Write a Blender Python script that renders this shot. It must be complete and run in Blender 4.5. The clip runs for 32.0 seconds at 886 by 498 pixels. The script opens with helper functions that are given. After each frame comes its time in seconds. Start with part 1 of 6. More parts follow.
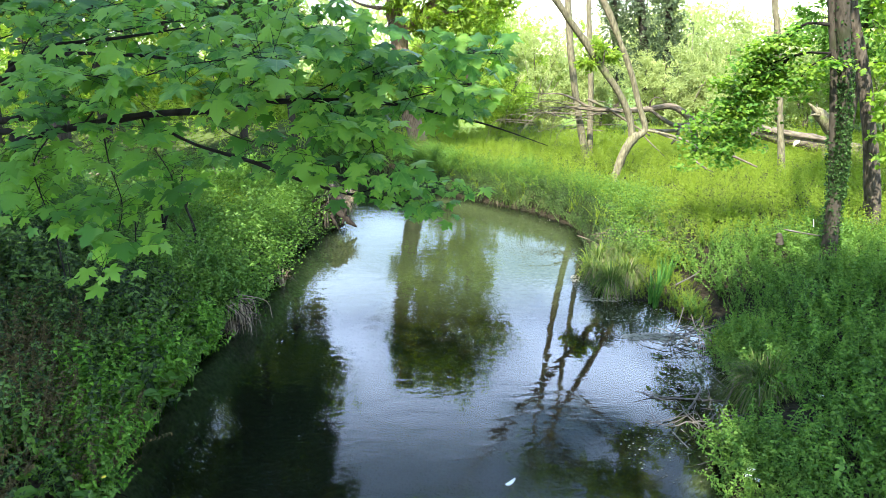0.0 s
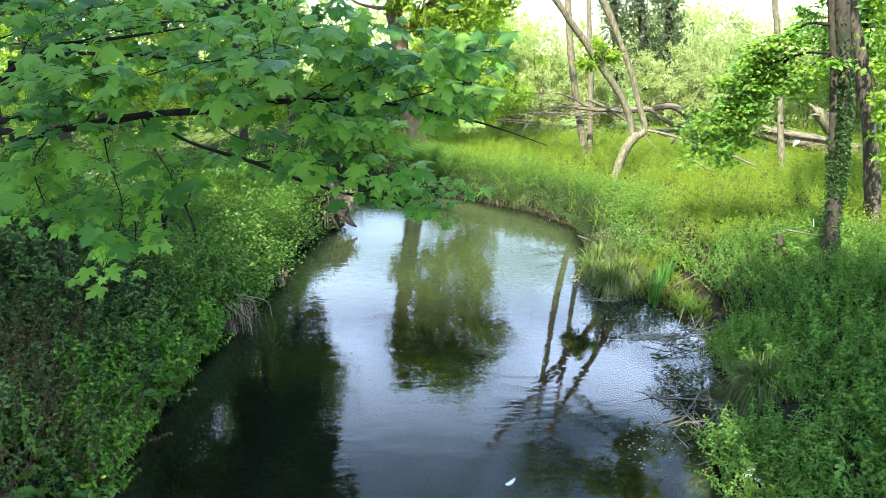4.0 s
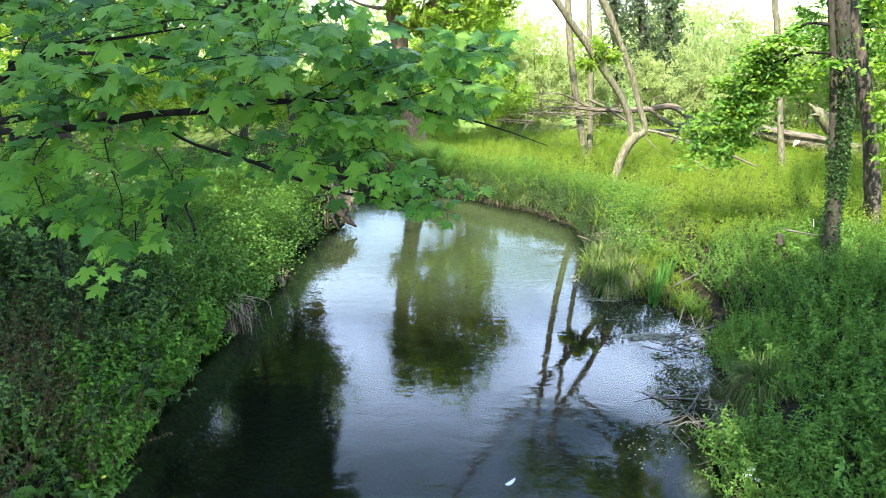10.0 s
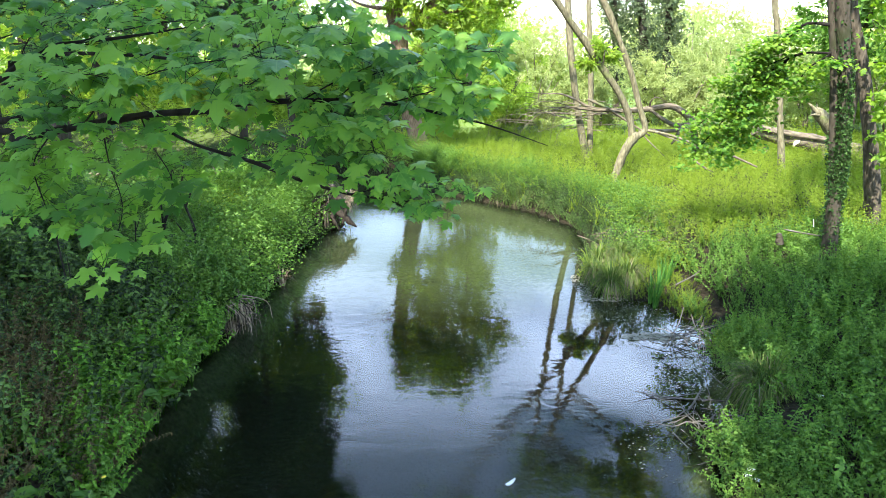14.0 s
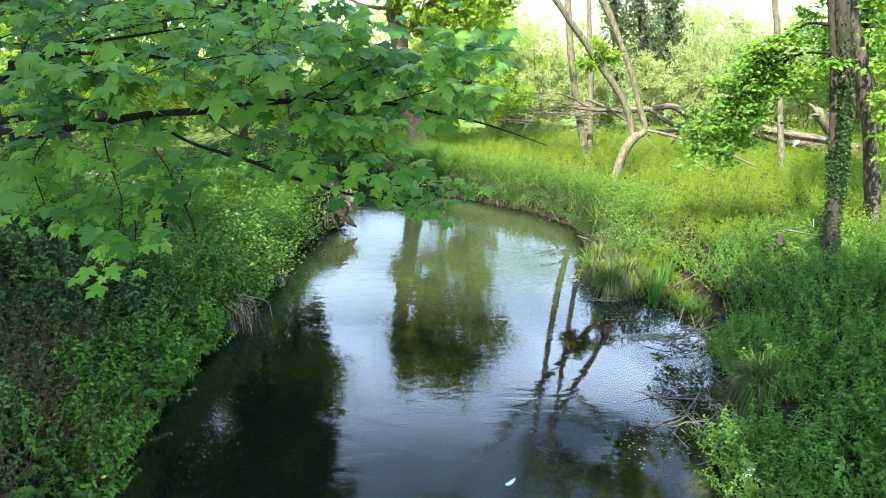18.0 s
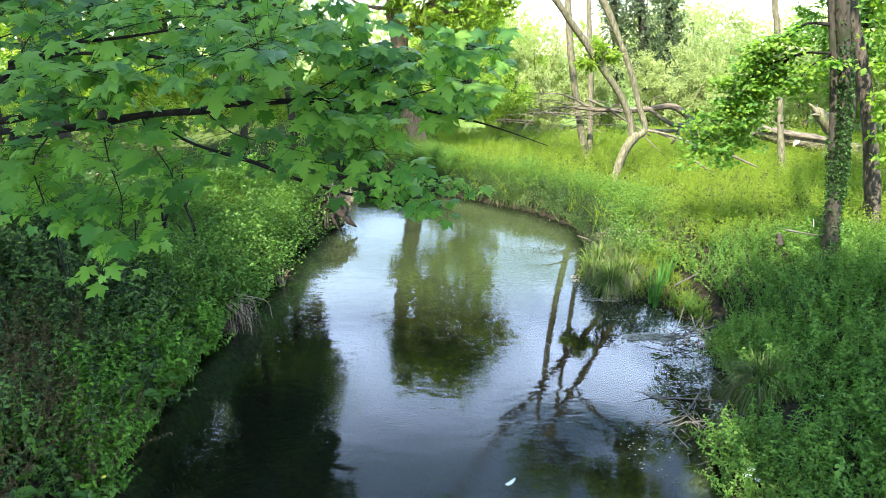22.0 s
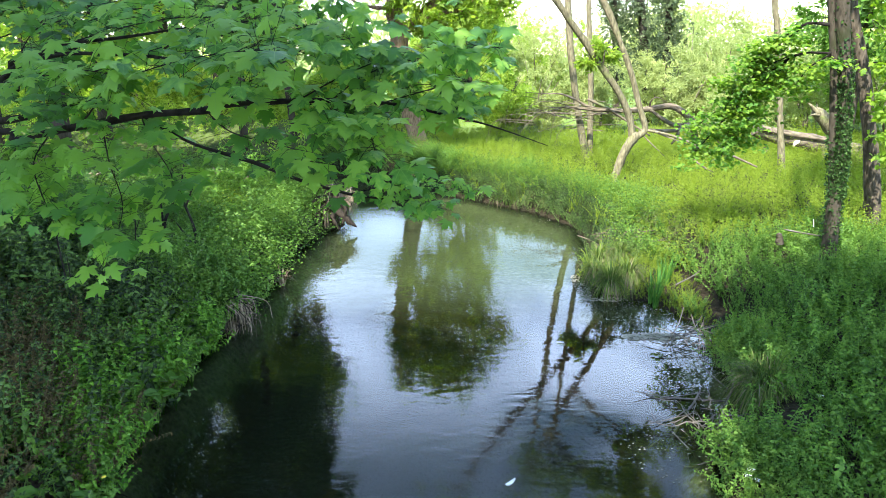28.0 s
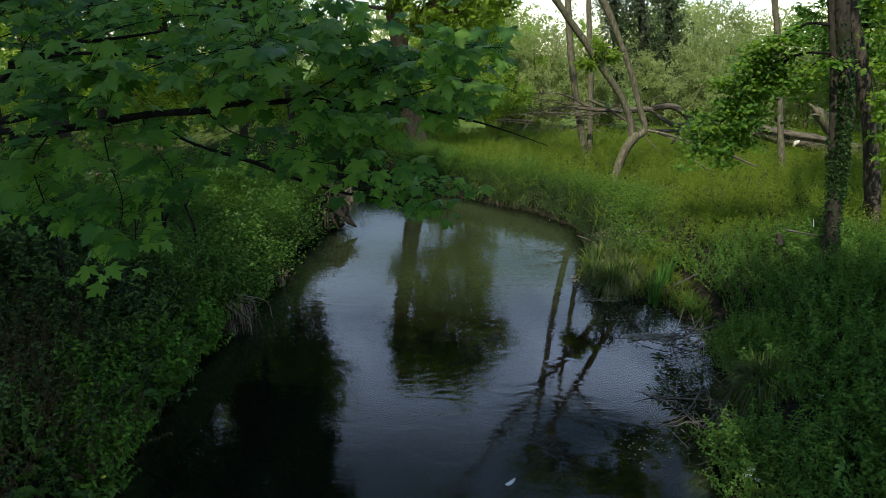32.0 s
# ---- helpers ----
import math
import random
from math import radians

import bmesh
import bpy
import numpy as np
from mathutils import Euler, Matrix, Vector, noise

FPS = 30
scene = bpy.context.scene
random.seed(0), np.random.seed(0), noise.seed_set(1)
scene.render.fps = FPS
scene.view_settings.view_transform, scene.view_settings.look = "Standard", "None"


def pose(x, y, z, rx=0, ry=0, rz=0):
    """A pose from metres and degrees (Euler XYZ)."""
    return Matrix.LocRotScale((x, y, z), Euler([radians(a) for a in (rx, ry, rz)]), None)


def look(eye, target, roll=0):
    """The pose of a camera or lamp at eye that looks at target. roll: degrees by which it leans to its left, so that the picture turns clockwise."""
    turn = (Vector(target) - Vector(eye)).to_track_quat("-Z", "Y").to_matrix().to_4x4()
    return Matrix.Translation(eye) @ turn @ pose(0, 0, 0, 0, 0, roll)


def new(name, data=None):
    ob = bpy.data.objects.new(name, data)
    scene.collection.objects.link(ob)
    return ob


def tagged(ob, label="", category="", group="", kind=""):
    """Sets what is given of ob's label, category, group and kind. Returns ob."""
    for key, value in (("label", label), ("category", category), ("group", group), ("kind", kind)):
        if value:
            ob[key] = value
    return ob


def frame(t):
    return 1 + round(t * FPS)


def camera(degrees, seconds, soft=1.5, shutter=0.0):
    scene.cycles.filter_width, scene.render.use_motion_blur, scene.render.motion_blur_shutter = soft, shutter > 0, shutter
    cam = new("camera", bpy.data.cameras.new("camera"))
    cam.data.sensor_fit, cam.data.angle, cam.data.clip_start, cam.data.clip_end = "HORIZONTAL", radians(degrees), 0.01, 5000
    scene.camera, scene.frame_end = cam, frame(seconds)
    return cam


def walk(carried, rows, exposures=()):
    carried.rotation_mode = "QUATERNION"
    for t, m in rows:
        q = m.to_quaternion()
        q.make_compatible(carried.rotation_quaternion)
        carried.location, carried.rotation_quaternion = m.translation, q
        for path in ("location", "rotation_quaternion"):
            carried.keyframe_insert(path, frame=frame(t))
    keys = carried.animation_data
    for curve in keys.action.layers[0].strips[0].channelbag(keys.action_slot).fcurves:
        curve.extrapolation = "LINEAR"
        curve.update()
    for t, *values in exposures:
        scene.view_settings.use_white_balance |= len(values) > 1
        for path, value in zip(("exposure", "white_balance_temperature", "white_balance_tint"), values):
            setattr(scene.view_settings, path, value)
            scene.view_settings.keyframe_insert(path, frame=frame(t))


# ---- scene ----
# ---------- camera: it stands on a footbridge over the stream ----------
cam = camera(70, 32.0, soft=0.75)
EYE = pose(0, 0, 3.6, 73, 0, 0)
walk(cam, [(0.0, EYE), (32.0, EYE)],
     exposures=[(0.0, 2.33), (30.8, 2.33), (31.0, 2.2), (31.5, 1.33), (32.0, 0.13)])

# ---------- daylight: high sun from behind on the left, broken cloud ----------
SUN_EL, SUN_AZ = radians(50), radians(-150)      # azimuth from +y towards +x
world = bpy.data.worlds.new("sky")
scene.world = world
world.use_nodes = True
wn, wl = world.node_tree.nodes, world.node_tree.links
wn.clear()
sky = wn.new("ShaderNodeTexSky")
sky.sky_type, sky.sun_disc = "NISHITA", False
sky.sun_elevation, sky.sun_rotation = SUN_EL, SUN_AZ
sky.air_density, sky.dust_density, sky.ozone_density = 1.6, 0.2, 3.0
wtc = wn.new("ShaderNodeTexCoord")
wmap = wn.new("ShaderNodeMapping")
wmap.inputs["Scale"].default_value = (1.0, 1.0, 2.6)
wnoise = wn.new("ShaderNodeTexNoise")
wnoise.inputs["Scale"].default_value = 4.2
wnoise.inputs["Detail"].default_value = 6.0
wramp = wn.new("ShaderNodeValToRGB")
wramp.color_ramp.elements[0].position = 0.37
wramp.color_ramp.elements[1].position = 0.59
wcloud = wn.new("ShaderNodeMix")
wcloud.data_type = "RGBA"
wcloud.inputs["B"].default_value = (11.2, 14.3, 20.4, 1)
bg = wn.new("ShaderNodeBackground")
bg.inputs["Strength"].default_value = 0.14
wout = wn.new("ShaderNodeOutputWorld")
wl.new(wtc.outputs["Generated"], wmap.inputs["Vector"])
wl.new(wmap.outputs["Vector"], wnoise.inputs["Vector"])
wl.new(wnoise.outputs["Fac"], wramp.inputs["Fac"])
wsep = wn.new("ShaderNodeSeparateXYZ")
wpile = wn.new("ShaderNodeMapRange")            # the clouds stand thicker low down, the sky is clear overhead
wpile.inputs["From Min"].default_value, wpile.inputs["From Max"].default_value = 0.45, 0.58
wpile.inputs["To Min"].default_value, wpile.inputs["To Max"].default_value = 1.0, 0.12
wmul = wn.new("ShaderNodeMath")
wmul.operation = "MULTIPLY"
wl.new(wtc.outputs["Generated"], wsep.inputs[0])
wl.new(wsep.outputs["Z"], wpile.inputs["Value"])
wl.new(wramp.outputs["Color"], wmul.inputs[0])
wl.new(wpile.outputs[0], wmul.inputs[1])
wlow = wn.new("ShaderNodeMapRange")
wlow.inputs["From Min"].default_value, wlow.inputs["From Max"].default_value = 0.27, 0.46
wlow.inputs["To Min"].default_value, wlow.inputs["To Max"].default_value = 0.25, 1.0
wmul2 = wn.new("ShaderNodeMath")
wmul2.operation = "MULTIPLY"
wl.new(wsep.outputs["Z"], wlow.inputs["Value"])
wl.new(wmul.outputs[0], wmul2.inputs[0])
wl.new(wlow.outputs[0], wmul2.inputs[1])
wl.new(wmul2.outputs[0], wcloud.inputs["Factor"])
wl.new(sky.outputs["Color"], wcloud.inputs["A"])
wl.new(wcloud.outputs["Result"], bg.inputs["Color"])
wl.new(bg.outputs["Background"], wout.inputs["Surface"])

sun = new("sun", bpy.data.lights.new("sun", "SUN"))
sun.data.energy, sun.data.angle, sun.data.color = 5.0, radians(0.6), (1.0, 0.95, 0.86)
sun_from = Vector((math.sin(SUN_AZ) * math.cos(SUN_EL), math.cos(SUN_AZ) * math.cos(SUN_EL), math.sin(SUN_EL)))
sun.matrix_world = look(sun_from * 60, (0, 0, 0))


# ---------- materials ----------
def base(name):
    m = bpy.data.materials.new(name)
    m.use_nodes = True
    n = m.node_tree.nodes
    return m, n, m.node_tree.links, n["Principled BSDF"], n["Material Output"]


def ramp(n, stops):
    r = n.new("ShaderNodeValToRGB")
    els = r.color_ramp.elements
    while len(els) < len(stops):
        els.new(0.5)
    for e, (pos, col) in zip(els, stops):
        e.position, e.color = pos, (*col, 1)
    return r


def vein_lines(n, l, tc, colour):
    """Pale midrib and four side veins that run from the stalk into the lobes."""
    def math_node(op, a, b):
        q = n.new("ShaderNodeMath")
        q.operation = op
        for k, v in enumerate((a, b)):
            if isinstance(v, (int, float)):
                q.inputs[k].default_value = v
            elif v is not None:
                l.new(v, q.inputs[k])
        return q.outputs[0]
    sep = n.new("ShaderNodeSeparateXYZ")
    l.new(tc.outputs["Object"], sep.inputs[0])
    ax = math_node("ABSOLUTE", sep.outputs["X"], None)
    upper = math_node("ABSOLUTE", math_node("SUBTRACT", math_node("MULTIPLY", ax, 0.66), math_node("MULTIPLY", sep.outputs["Y"], 0.76)), None)
    lower = math_node("ABSOLUTE", math_node("ADD", sep.outputs["Y"], math_node("MULTIPLY", ax, 0.1)), None)
    near = math_node("MINIMUM", ax, math_node("MINIMUM", upper, lower))
    line = n.new("ShaderNodeMapRange")
    line.inputs["From Min"].default_value, line.inputs["From Max"].default_value = 0.006, 0.022
    line.inputs["To Min"].default_value, line.inputs["To Max"].default_value = 0.45, 0.0
    l.new(near, line.inputs["Value"])
    mx = n.new("ShaderNodeMix")
    mx.data_type = "RGBA"
    mx.inputs["B"].default_value = (0.13, 0.24, 0.06, 1)
    l.new(line.outputs[0], mx.inputs["Factor"])
    l.new(colour, mx.inputs["A"])
    return mx.outputs["Result"]


def leaf_mat(name, dark, mid, light, glow, share=0.45, rough=0.5, scale=3.0, sheen=0.16, veins=False, own=0.15):
    """A leaf: diffuse and sheen above, light passing through it tinted by glow; each leaf has a tint of its own."""
    m, n, l, p, out = base(name)
    geo, tc = n.new("ShaderNodeNewGeometry"), n.new("ShaderNodeTexCoord")
    obi = n.new("ShaderNodeObjectInfo")
    noi = n.new("ShaderNodeTexNoise")
    noi.inputs["Scale"].default_value = scale
    l.new(tc.outputs["Object"], noi.inputs["Vector"])
    add = n.new("ShaderNodeMath")
    add.operation = "MULTIPLY_ADD"
    add.inputs[1].default_value = 0.6
    l.new(geo.outputs["Random Per Island"], add.inputs[0])
    l.new(noi.outputs["Fac"], add.inputs[2])
    add2 = n.new("ShaderNodeMath")
    add2.operation = "MULTIPLY_ADD"
    add2.inputs[1].default_value = own
    l.new(obi.outputs["Random"], add2.inputs[0])
    l.new(add.outputs[0], add2.inputs[2])
    r = ramp(n, [(0.4, dark), (0.8, mid), (1.0, light)])
    spread = n.new("ShaderNodeMath")
    spread.operation = "MULTIPLY"
    spread.inputs[1].default_value = 1.0 / (1.0 + 0.5 * (own - 0.15))
    l.new(add2.outputs[0], spread.inputs[0])
    l.new(spread.outputs[0], r.inputs["Fac"])
    colour = r.outputs["Color"]
    if veins:
        colour = vein_lines(n, l, tc, colour)
    l.new(colour, p.inputs["Base Color"])
    p.inputs["Roughness"].default_value = rough
    p.inputs["Specular IOR Level"].default_value = sheen
    tr = n.new("ShaderNodeBsdfTranslucent")
    tint = n.new("ShaderNodeMix")
    tint.data_type, tint.blend_type = "RGBA", "MULTIPLY"
    tint.inputs["Factor"].default_value = 1.0
    tint.inputs["B"].default_value = (*glow, 1)
    l.new(colour, tint.inputs["A"])
    l.new(tint.outputs["Result"], tr.inputs["Color"])
    mix = n.new("ShaderNodeMixShader")
    mix.inputs["Fac"].default_value = share
    l.new(p.outputs[0], mix.inputs[1])
    l.new(tr.outputs[0], mix.inputs[2])
    l.new(mix.outputs[0], out.inputs["Surface"])
    return m


def bark_mat(name, dark, light, moss=(0.07, 0.1, 0.03), moss_at=0.6, scale=9.0, grain=(1, 1, 0.25)):
    m, n, l, p, out = base(name)
    tc, mp = n.new("ShaderNodeTexCoord"), n.new("ShaderNodeMapping")
    mp.inputs["Scale"].default_value = grain
    l.new(tc.outputs["Object"], mp.inputs["Vector"])
    a, b = n.new("ShaderNodeTexNoise"), n.new("ShaderNodeTexNoise")
    a.inputs["Scale"].default_value, a.inputs["Detail"].default_value = scale * 3, 8
    b.inputs["Scale"].default_value, b.inputs["Detail"].default_value = scale * 0.25, 3
    l.new(mp.outputs[0], a.inputs["Vector"])
    l.new(tc.outputs["Object"], b.inputs["Vector"])
    r = ramp(n, [(0.3, dark), (0.7, light)])
    l.new(a.outputs["Fac"], r.inputs["Fac"])
    mr = ramp(n, [(moss_at, (0, 0, 0)), (moss_at + 0.1, (1, 1, 1))])
    l.new(b.outputs["Fac"], mr.inputs["Fac"])
    mx = n.new("ShaderNodeMix")
    mx.data_type = "RGBA"
    mx.inputs["B"].default_value = (*moss, 1)
    l.new(mr.outputs["Color"], mx.inputs["Factor"])
    l.new(r.outputs["Color"], mx.inputs["A"])
    l.new(mx.outputs["Result"], p.inputs["Base Color"])
    p.inputs["Roughness"].default_value = 0.9
    p.inputs["Specular IOR Level"].default_value = 0.15
    bump = n.new("ShaderNodeBump")
    bump.inputs["Strength"].default_value, bump.inputs["Distance"].default_value = 0.7, 0.03
    l.new(a.outputs["Fac"], bump.inputs["Height"])
    l.new(bump.outputs["Normal"], p.inputs["Normal"])
    return m


def stem_mat(name, a, b, rough=0.8):
    """Thin dry or green stalks, each with its own tint."""
    m, n, l, p, out = base(name)
    geo, tc = n.new("ShaderNodeNewGeometry"), n.new("ShaderNodeTexCoord")
    noi = n.new("ShaderNodeTexNoise")
    noi.inputs["Scale"].default_value = 14
    l.new(tc.outputs["Object"], noi.inputs["Vector"])
    add = n.new("ShaderNodeMath")
    add.operation = "MULTIPLY_ADD"
    add.inputs[1].default_value = 0.6
    l.new(geo.outputs["Random Per Island"], add.inputs[0])
    l.new(noi.outputs["Fac"], add.inputs[2])
    r = ramp(n, [(0.3, a), (1.0, b)])
    l.new(add.outputs[0], r.inputs["Fac"])
    l.new(r.outputs["Color"], p.inputs["Base Color"])
    p.inputs["Roughness"].default_value = rough
    return m


def soil_mat():
    """Leaf litter and dark earth on land, silt and gravel on the stream bed, with depth's dimming in its colour."""
    m, n, l, p, out = base("earth")
    tc, sep = n.new("ShaderNodeTexCoord"), n.new("ShaderNodeSeparateXYZ")
    l.new(tc.outputs["Object"], sep.inputs[0])
    a, b = n.new("ShaderNodeTexNoise"), n.new("ShaderNodeTexNoise")
    a.inputs["Scale"].default_value, a.inputs["Detail"].default_value = 18, 10
    b.inputs["Scale"].default_value, b.inputs["Detail"].default_value = 1.3, 4
    for q in (a, b):
        l.new(tc.outputs["Object"], q.inputs["Vector"])
    land = ramp(n, [(0.3, (0.007, 0.0055, 0.0035)), (0.55, (0.018, 0.014, 0.008)), (0.75, (0.02, 0.03, 0.01))])
    silt = ramp(n, [(0.3, (0.11, 0.115, 0.075)), (0.7, (0.24, 0.255, 0.17))])
    mud = ramp(n, [(0.3, (0.01, 0.008, 0.004)), (0.7, (0.035, 0.027, 0.014))])
    # silt in the shallows; light lost in deeper water is put into mud
    depth = n.new("ShaderNodeMapRange")
    depth.inputs["From Min"].default_value, depth.inputs["From Max"].default_value = -0.45, -0.18
    l.new(sep.outputs["Z"], depth.inputs["Value"])
    bed = n.new("ShaderNodeMix")
    bed.data_type = "RGBA"
    l.new(depth.outputs[0], bed.inputs["Factor"])
    l.new(mud.outputs["Color"], bed.inputs["A"])
    l.new(silt.outputs["Color"], bed.inputs["B"])
    l.new(a.outputs["Fac"], land.inputs["Fac"])
    l.new(a.outputs["Fac"], silt.inputs["Fac"])
    l.new(a.outputs["Fac"], mud.inputs["Fac"])
    under = n.new("ShaderNodeMapRange")
    under.inputs["From Min"].default_value, under.inputs["From Max"].default_value = -0.11, -0.03
    l.new(sep.outputs["Z"], under.inputs["Value"])
    mx = n.new("ShaderNodeMix")
    mx.data_type = "RGBA"
    l.new(under.outputs[0], mx.inputs["Factor"])
    l.new(bed.outputs["Result"], mx.inputs["A"])
    l.new(land.outputs["Color"], mx.inputs["B"])
    far = n.new("ShaderNodeMapRange")
    far.inputs["From Min"].default_value, far.inputs["From Max"].default_value = 19.0, 30.0
    l.new(sep.outputs["Y"], far.inputs["Value"])
    grass = ramp(n, [(0.3, (0.06, 0.1, 0.02)), (0.7, (0.13, 0.2, 0.045))])
    l.new(b.outputs["Fac"], grass.inputs["Fac"])
    mx2 = n.new("ShaderNodeMix")
    mx2.data_type = "RGBA"
    l.new(far.outputs[0], mx2.inputs["Factor"])
    l.new(mx.outputs["Result"], mx2.inputs["A"])
    l.new(grass.outputs["Color"], mx2.inputs["B"])
    l.new(mx2.outputs["Result"], p.inputs["Base Color"])
    p.inputs["Roughness"].default_value = 0.95
    p.inputs["Specular IOR Level"].default_value = 0.12
    bump = n.new("ShaderNodeBump")
    bump.inputs["Strength"].default_value, bump.inputs["Distance"].default_value = 0.8, 0.05
    l.new(a.outputs["Fac"], bump.inputs["Height"])
    l.new(bump.outputs["Normal"], p.inputs["Normal"])
    return m


def water_mat():
    """Clear brown stream water: tinted sight of the bed, mirror gloss by Fresnel, small wind and current ripples."""
    m, n, l, p, out = base("stream_water")
    n.remove(p)
    tc = n.new("ShaderNodeTexCoord")
    mp = n.new("ShaderNodeMapping")
    mp.inputs["Scale"].default_value = (0.75, 1.5, 1)
    l.new(tc.outputs["Object"], mp.inputs["Vector"])
    wave, fine, calm = n.new("ShaderNodeTexNoise"), n.new("ShaderNodeTexNoise"), n.new("ShaderNodeTexNoise")
    wave.inputs["Scale"].default_value, wave.inputs["Detail"].default_value = 3.4, 2
    wave.inputs["Distortion"].default_value = 0.6
    fine.inputs["Scale"].default_value, fine.inputs["Detail"].default_value = 14.0, 2
    fine.inputs["Distortion"].default_value = 0.9
    calm.inputs["Scale"].default_value, calm.inputs["Detail"].default_value = 0.55, 2
    for q in (wave, fine):
        l.new(mp.outputs[0], q.inputs["Vector"])
    l.new(tc.outputs["Object"], calm.inputs["Vector"])
    cr = n.new("ShaderNodeMapRange")
    cr.inputs["From Min"].default_value, cr.inputs["From Max"].default_value = 0.38, 0.62
    cr.inputs["To Min"].default_value, cr.inputs["To Max"].default_value = 0.25, 1.0
    l.new(calm.outputs["Fac"], cr.inputs["Value"])
    fm = n.new("ShaderNodeMath")
    fm.operation = "MULTIPLY"
    l.new(fine.outputs["Fac"], fm.inputs[0])
    l.new(cr.outputs[0], fm.inputs[1])
    hs = n.new("ShaderNodeMath")
    hs.operation = "MULTIPLY_ADD"
    hs.inputs[1].default_value = 0.3
    l.new(fm.outputs[0], hs.inputs[0])
    l.new(wave.outputs["Fac"], hs.inputs[2])
    # the backwater on the near right lies in the lee of the spit: hardly a ripple there
    place, at = n.new("ShaderNodeNewGeometry"), n.new("ShaderNodeSeparateXYZ")
    l.new(place.outputs["Position"], at.inputs[0])
    lee = n.new("ShaderNodeMapRange")
    lee.interpolation_type = "SMOOTHSTEP"
    lee.inputs["From Min"].default_value, lee.inputs["From Max"].default_value = 0.7, 2.2
    lee.inputs["To Min"].default_value, lee.inputs["To Max"].default_value = 1.0, 0.22
    l.new(at.outputs["X"], lee.inputs["Value"])
    bump = n.new("ShaderNodeBump")
    bump.inputs["Distance"].default_value = 0.0027
    l.new(lee.outputs[0], bump.inputs["Strength"])
    l.new(hs.outputs[0], bump.inputs["Height"])
    fr = n.new("ShaderNodeFresnel")
    fr.inputs["IOR"].default_value = 1.38
    l.new(bump.outputs["Normal"], fr.inputs["Normal"])
    gl = n.new("ShaderNodeBsdfGlossy")
    gl.inputs["Roughness"].default_value = 0.005
    l.new(bump.outputs["Normal"], gl.inputs["Normal"])
    tp = n.new("ShaderNodeBsdfTransparent")
    tp.inputs["Color"].default_value = (0.42, 0.47, 0.36, 1)
    murk = n.new("ShaderNodeBsdfDiffuse")
    murk.inputs["Color"].default_value = (0.045, 0.072, 0.05, 1)
    body = n.new("ShaderNodeMixShader")
    body.inputs["Fac"].default_value = 0.05
    l.new(tp.outputs[0], body.inputs[1])
    l.new(murk.outputs[0], body.inputs[2])
    mix = n.new("ShaderNodeMixShader")
    l.new(fr.outputs[0], mix.inputs["Fac"])
    l.new(body.outputs[0], mix.inputs[1])
    l.new(gl.outputs[0], mix.inputs[2])
    l.new(mix.outputs[0], out.inputs["Surface"])
    return m


EARTH, WATER = soil_mat(), water_mat()
MAPLE = leaf_mat("maple_leaf", (0.02, 0.06, 0.012), (0.064, 0.165, 0.034), (0.145, 0.265, 0.045), (1.7, 2.05, 0.5), 0.47, 0.45, 2.0, 0.22, True, 0.5)
# nettles are drawn in the next three; shade and sunlight are put into them
NETTLE = leaf_mat("shaded_nettle_leaf", (0.004, 0.011, 0.003), (0.018, 0.043, 0.008), (0.075, 0.135, 0.026), (1.6, 1.8, 0.6), 0.18, 0.5, 1.3, 0.25)
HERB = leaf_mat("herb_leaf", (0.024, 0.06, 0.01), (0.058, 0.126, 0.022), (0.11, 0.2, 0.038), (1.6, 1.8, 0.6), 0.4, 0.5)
# pale yellow-green with the clearing's sunlight put into the colour
MEADOW = leaf_mat("sunlit_meadow_leaf", (0.108, 0.162, 0.02), (0.155, 0.212, 0.028), (0.2, 0.262, 0.043), (1.5, 1.6, 0.6), 0.58, 0.65, 3.0, 0.1)
LIME = leaf_mat("spring_leaf", (0.08, 0.14, 0.022), (0.155, 0.235, 0.042), (0.235, 0.315, 0.065), (1.7, 1.8, 0.6), 0.6, 0.5)
BOUGHLEAF = leaf_mat("bough_leaf", (0.036, 0.095, 0.017), (0.078, 0.175, 0.028), (0.14, 0.245, 0.04), (1.7, 1.9, 0.5), 0.58, 0.5)
# lit copy of the bough leaf: sunlight put into the colour
SUNLEAF = leaf_mat("sun_tinted_leaf", (0.055, 0.115, 0.014), (0.095, 0.175, 0.02), (0.15, 0.24, 0.03), (1.7, 1.8, 0.5), 0.5, 0.5)
FRESH = leaf_mat("fresh_leaf", (0.04, 0.11, 0.015), (0.085, 0.19, 0.025), (0.14, 0.27, 0.035), (1.6, 1.8, 0.6), 0.45, 0.5)
# darker leaf copy for shaded crowns, the shade put into its colour
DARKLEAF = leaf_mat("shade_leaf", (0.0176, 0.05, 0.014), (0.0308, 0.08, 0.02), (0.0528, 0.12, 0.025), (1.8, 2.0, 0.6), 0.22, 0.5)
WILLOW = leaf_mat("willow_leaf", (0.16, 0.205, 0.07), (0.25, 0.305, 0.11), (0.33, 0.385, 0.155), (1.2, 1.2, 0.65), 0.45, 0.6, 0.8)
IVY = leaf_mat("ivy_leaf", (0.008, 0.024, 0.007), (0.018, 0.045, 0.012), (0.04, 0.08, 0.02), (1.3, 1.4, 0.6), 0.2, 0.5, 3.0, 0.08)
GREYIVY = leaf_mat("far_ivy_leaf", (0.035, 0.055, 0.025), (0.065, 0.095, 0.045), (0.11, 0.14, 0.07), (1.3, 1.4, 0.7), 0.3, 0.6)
SEDGE = leaf_mat("sedge_blade", (0.028, 0.052, 0.014), (0.06, 0.09, 0.028), (0.135, 0.145, 0.065), (1.3, 1.4, 0.6), 0.3, 0.5)
